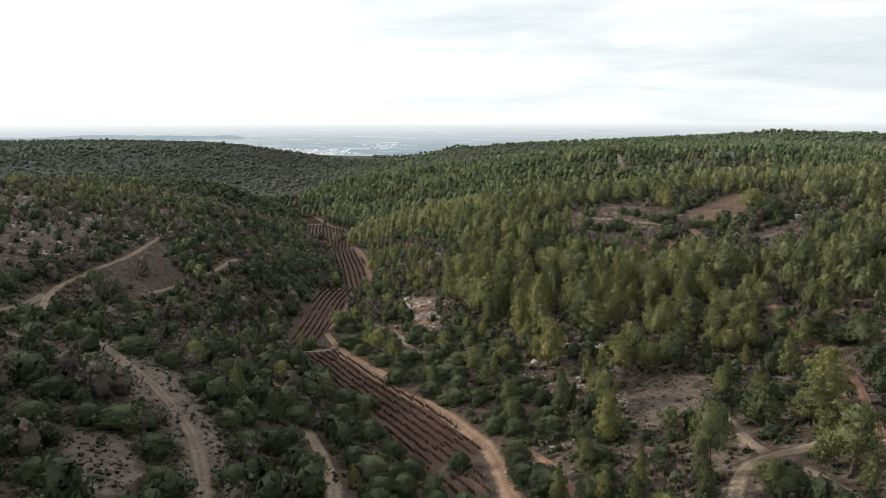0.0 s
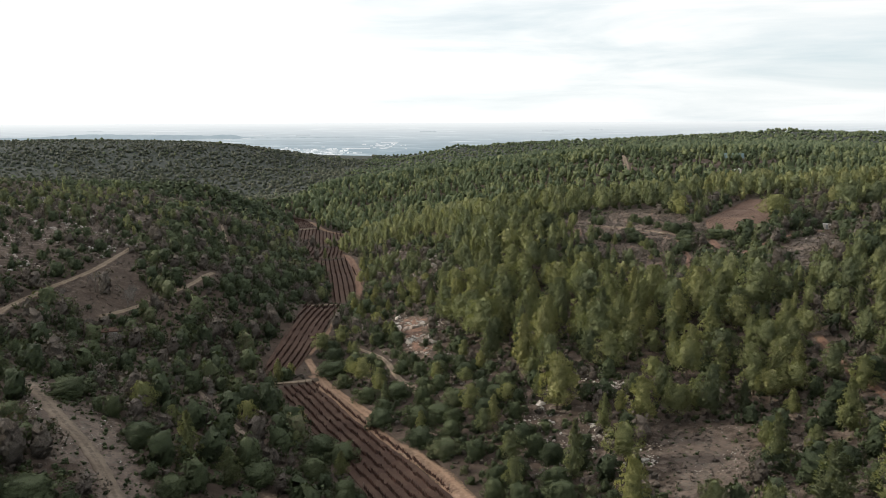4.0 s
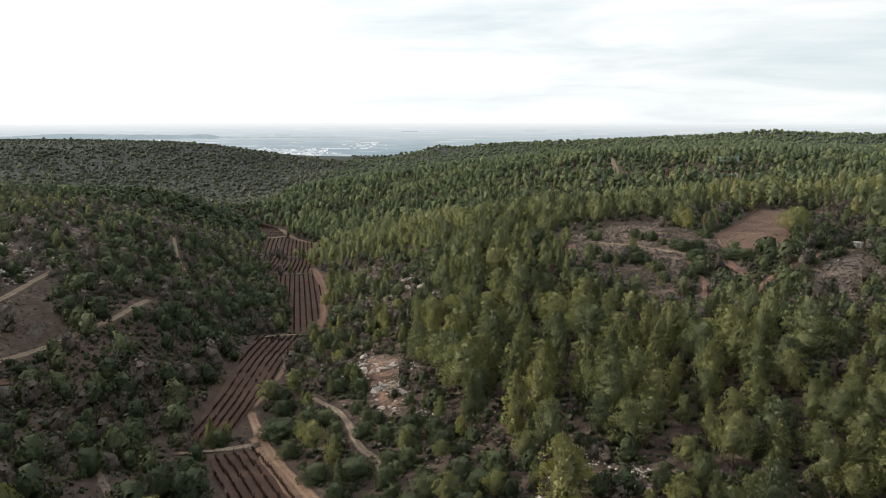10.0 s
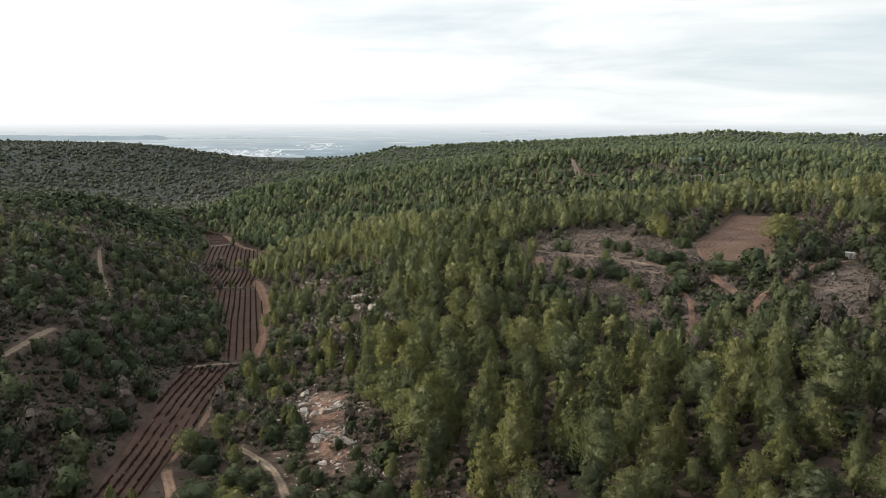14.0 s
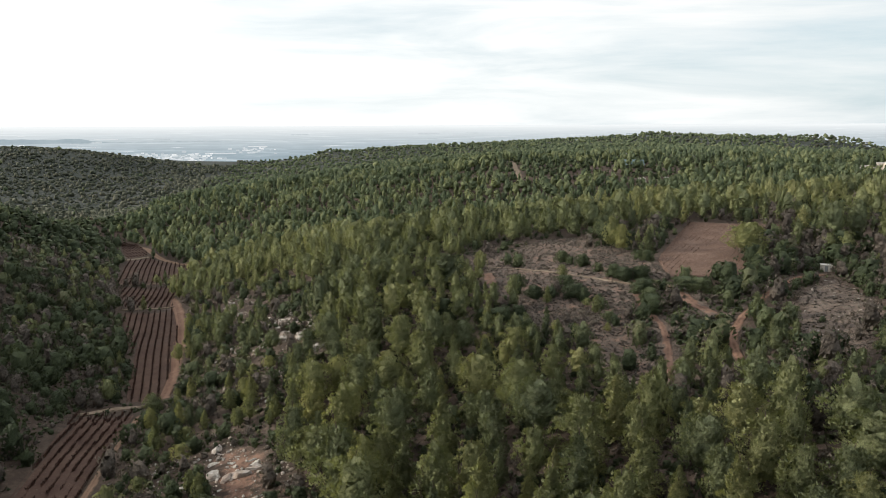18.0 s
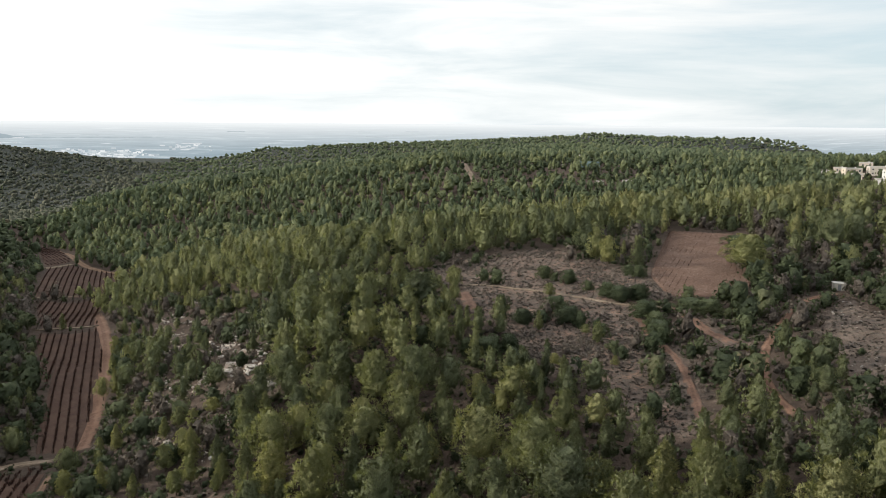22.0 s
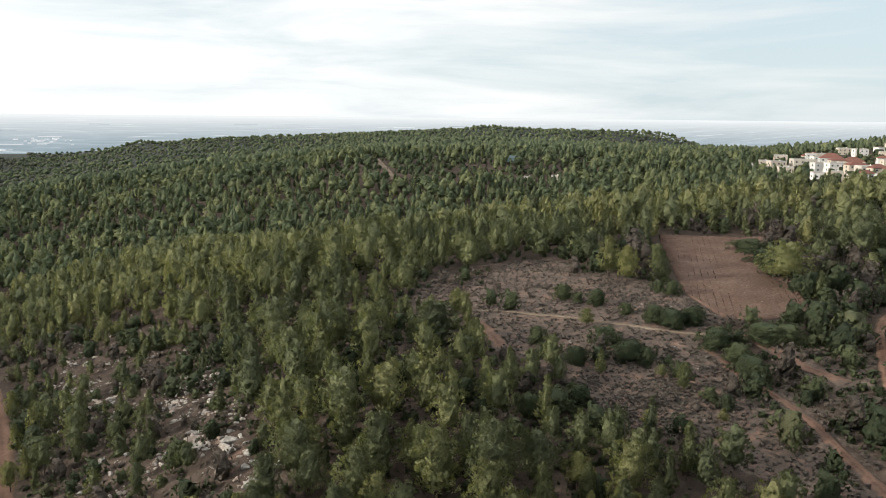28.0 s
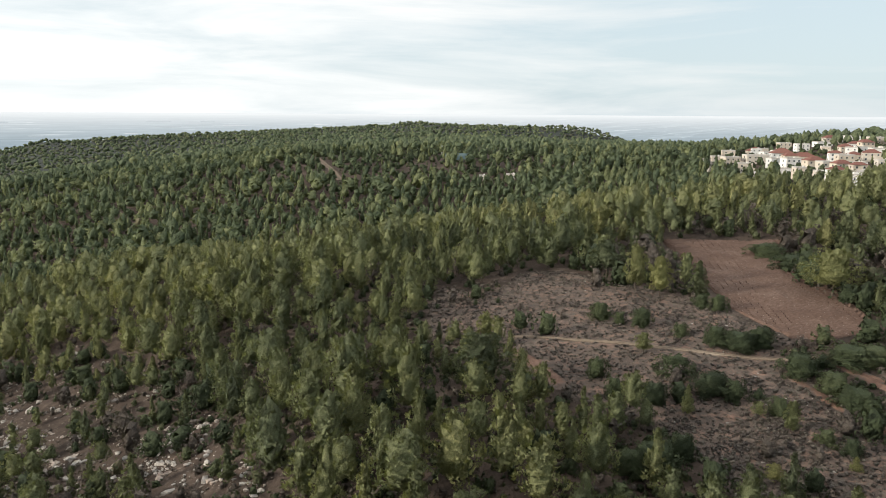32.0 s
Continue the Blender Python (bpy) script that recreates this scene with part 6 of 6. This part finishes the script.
def cypress_mesh(seed):
    rng = np.random.default_rng(seed)
    h = np.linspace(0.06, 0.97, 14)
    r = 0.085 * np.sin(np.clip(h * 2.6 + 0.5, 0, 3.0)) + 0.015
    cen = np.stack([rng.normal(0, 0.012, 14), rng.normal(0, 0.012, 14), h], -1)
    v, f, soft = leafy(rng, cen, np.maximum(r, 0.03), cen * 0, 14, 0.03, 1.5)
    v, f, o = rounded_light(rng, v, f, soft, v * (8, 8, 0))
    return mesh_of("crown", v, f, BUSH, True, None, o)


_cypress, _stem = cypress_mesh(5), trunk_mesh(6, 1.0)
for _x, _y, _h in ((420, 815, 15), (428, 822, 13), (462, 838, 17), (600, 720, 12), (530, 640, 11)):
    _tree = tagged(new("cypress"), "dark slender columnar cypress near village houses", "cypress tree", "cypresses by the village")
    _tree.location, _tree.scale = (_x, _y, height_at(_x, _y)), (_h, _h, _h)
    part("trunk", _stem, _tree)
    part("crown", _cypress, _tree)


def build_mast():
    mast = tagged(new("lattice_mast"), "slim pale steel mast standing among scrub", "mast")
    x, y = 341.0, 928.0
    mast.location = (x, y, height_at(x, y))
    for sx, sy in ((-0.7, -0.7), (0.7, -0.7), (0.7, 0.7), (-0.7, 0.7)):
        bm = bmesh.new()
        vs = [bm.verts.new((sx + a, sy + b, -0.5)) for a, b in ((-0.1, -0.1), (0.1, -0.1), (0.1, 0.1), (-0.1, 0.1))]
        vt = [bm.verts.new((sx * 0.3 + a, sy * 0.3 + b, 9)) for a, b in ((-0.07, -0.07), (0.07, -0.07), (0.07, 0.07), (-0.07, 0.07))]
        for k in range(4):
            bm.faces.new((vs[k], vs[(k + 1) % 4], vt[(k + 1) % 4], vt[k]))
        bm.faces.new(vt)
        part("leg", bm_mesh("leg", bm, WALLS[3]), mast)
    for h in (2, 4, 6, 8.7):
        s = 0.7 - 0.49 * h / 9
        bm = bmesh.new()
        for a in ((-s, -s, s, -s + 0.08), (-s, s - 0.08, s, s), (-s, -s, -s + 0.08, s), (s - 0.08, -s, s, s)):
            add_box(bm, a[0], a[1], h, a[2], a[3], h + 0.12)
        part("brace", bm_mesh("brace", bm, WALLS[3]), mast)


build_mast()


def build_shade():
    """A long low shed under pale blue-grey netting."""
    shed = tagged(new("netting_shed"), "low shed roofed with pale blue-grey netting", "shed")
    x, y = 318.0, 858.0
    shed.location, shed.rotation_euler[2] = (x, y, height_at(x, y)), radians(-24)
    bm = bmesh.new()
    v = [bm.verts.new(c) for c in ((-12, -5, 2.5), (12, -5, 2.5), (11, 5, 7.5), (-11, 5, 7.5), (-12, -5, 2.3), (12, -5, 2.3), (11, 5, 7.3), (-11, 5, 7.3))]
    for f in ((0, 1, 2, 3), (7, 6, 5, 4), (0, 4, 5, 1), (1, 5, 6, 2), (2, 6, 7, 3), (3, 7, 4, 0)):
        bm.faces.new([v[i] for i in f])
    part("roof", bm_mesh("roof", bm, SHEET), shed)
    for sx in (-11, -4, 4, 11):
        for sy, h in ((-4.6, 2.5), (4.6, 7.1)):
            bm = bmesh.new()
            add_box(bm, sx - 0.1, sy - 0.1, -1, sx + 0.1, sy + 0.1, h)
            part("post", bm_mesh("post", bm, DARK_METAL), shed)


build_shade()


def build_hut():
    """A field hut of rough stone with a door, a window and an earth roof."""
    hut = tagged(new("stone_hut"), "low field hut of rough pale stone with dark openings", "hut")
    x, y = -113.0, 281.0
    hut.location, hut.rotation_euler[2] = (x, y, height_at(x, y)), 0.3
    for a in ((-3.6, -2.2, -0.6, -2.2, -1.7, 2.3), (-1.4, -2.2, -0.6, -0.4, -1.7, 2.3), (0.6, -2.2, -0.6, 3.6, -1.7, 2.3), (-2.2, -2.2, -0.6, -1.4, -1.7, 1.0), (-2.2, -2.2, 1.7, -1.4, -1.7, 2.3), (-0.4, -2.2, 1.9, 0.6, -1.7, 2.3),
              (-3.6, 1.7, -0.6, 3.6, 2.2, 2.3), (-3.6, -1.7, -0.6, -3.1, 1.7, 2.3), (3.1, -1.7, -0.6, 3.6, 1.7, 2.3)):
        bm = bmesh.new()
        add_box(bm, *a)
        part("wall", bm_mesh("wall", bm, STONE), hut)
    bm = bmesh.new()
    add_box(bm, -3.9, -2.5, 2.3, 3.9, 2.5, 2.75)
    bmesh.ops.bevel(bm, geom=list(bm.edges), offset=0.12, segments=1, affect="EDGES")
    part("roof", bm_mesh("roof", bm, PLOUGH), hut, "flat earth-covered roof")


build_hut()


def build_shed():
    """The small white building beside the eastern track."""
    shed = tagged(new("white_shed"), "small white block shed beside a dirt track", "shed")
    x, y = 177.0, 372.0
    shed.location, shed.rotation_euler[2] = (x, y, height_at(x, y)), -0.5
    bm = bmesh.new()
    add_box(bm, -1.6, -1.3, -0.4, 1.6, 1.3, 2.0)
    part("wall", bm_mesh("wall", bm, WALLS[2]), shed)
    bm = bmesh.new()
    add_box(bm, -1.8, -1.5, 2.0, 1.8, 1.5, 2.15)
    part("roof", bm_mesh("roof", bm, FLAT_ROOF), shed)
    bm = bmesh.new()
    add_box(bm, -0.45, -1.38, -0.1, 0.45, -1.28, 1.75)
    part("door", bm_mesh("door", bm, DARK_METAL), shed)


build_shed()


# ---- undergrowth between the trees near the flight ----
def build_undergrowth():
    x, y, rng = scatter(-170, 215, 100, 520, 2.0, 55)
    keep = seen_from_path(x, y) & (away(PATH_LINE, x, y) < 230)
    x, y = x[keep], y[keep]
    ok, opened = free_ground(x, y)
    stony = inside(AREA["stony_s"], x, y) | inside(AREA["rocky_w"], x, y) | inside(AREA["rough_w"], x, y)
    keep = ok & ~opened & (rng.random(len(x)) < (0.5 + 0.6 * patchy(x, y, 9.0)) * np.where(stony, 0.5, 1.0))
    x, y = x[keep], y[keep]
    size = 0.8 + 2.6 * rng.random(len(x)) ** 1.5
    kind = rng.integers(0, 12, len(x))
    green, dry = Pile(), Pile()
    for k in range(12):
        m = kind == k
        (green if k < 8 else dry).add(bush_shape(900 + k, 5, 5, 2, 16, 0.15, 0.8, 0.40, 0.6), x[m], y[m], lift(x[m], y[m]) - 0.1, size[m], size[m] * rng.uniform(0.6, 1.0, m.sum()), rng.uniform(0, 6.28, m.sum()), rng.random(m.sum()))
    green.make("undergrowth", BUSH, "low dark green undergrowth between the trees", "undergrowth")
    dry.make("dry_undergrowth", BARE, "grey-brown leafless undergrowth between the trees", "undergrowth")


build_undergrowth()
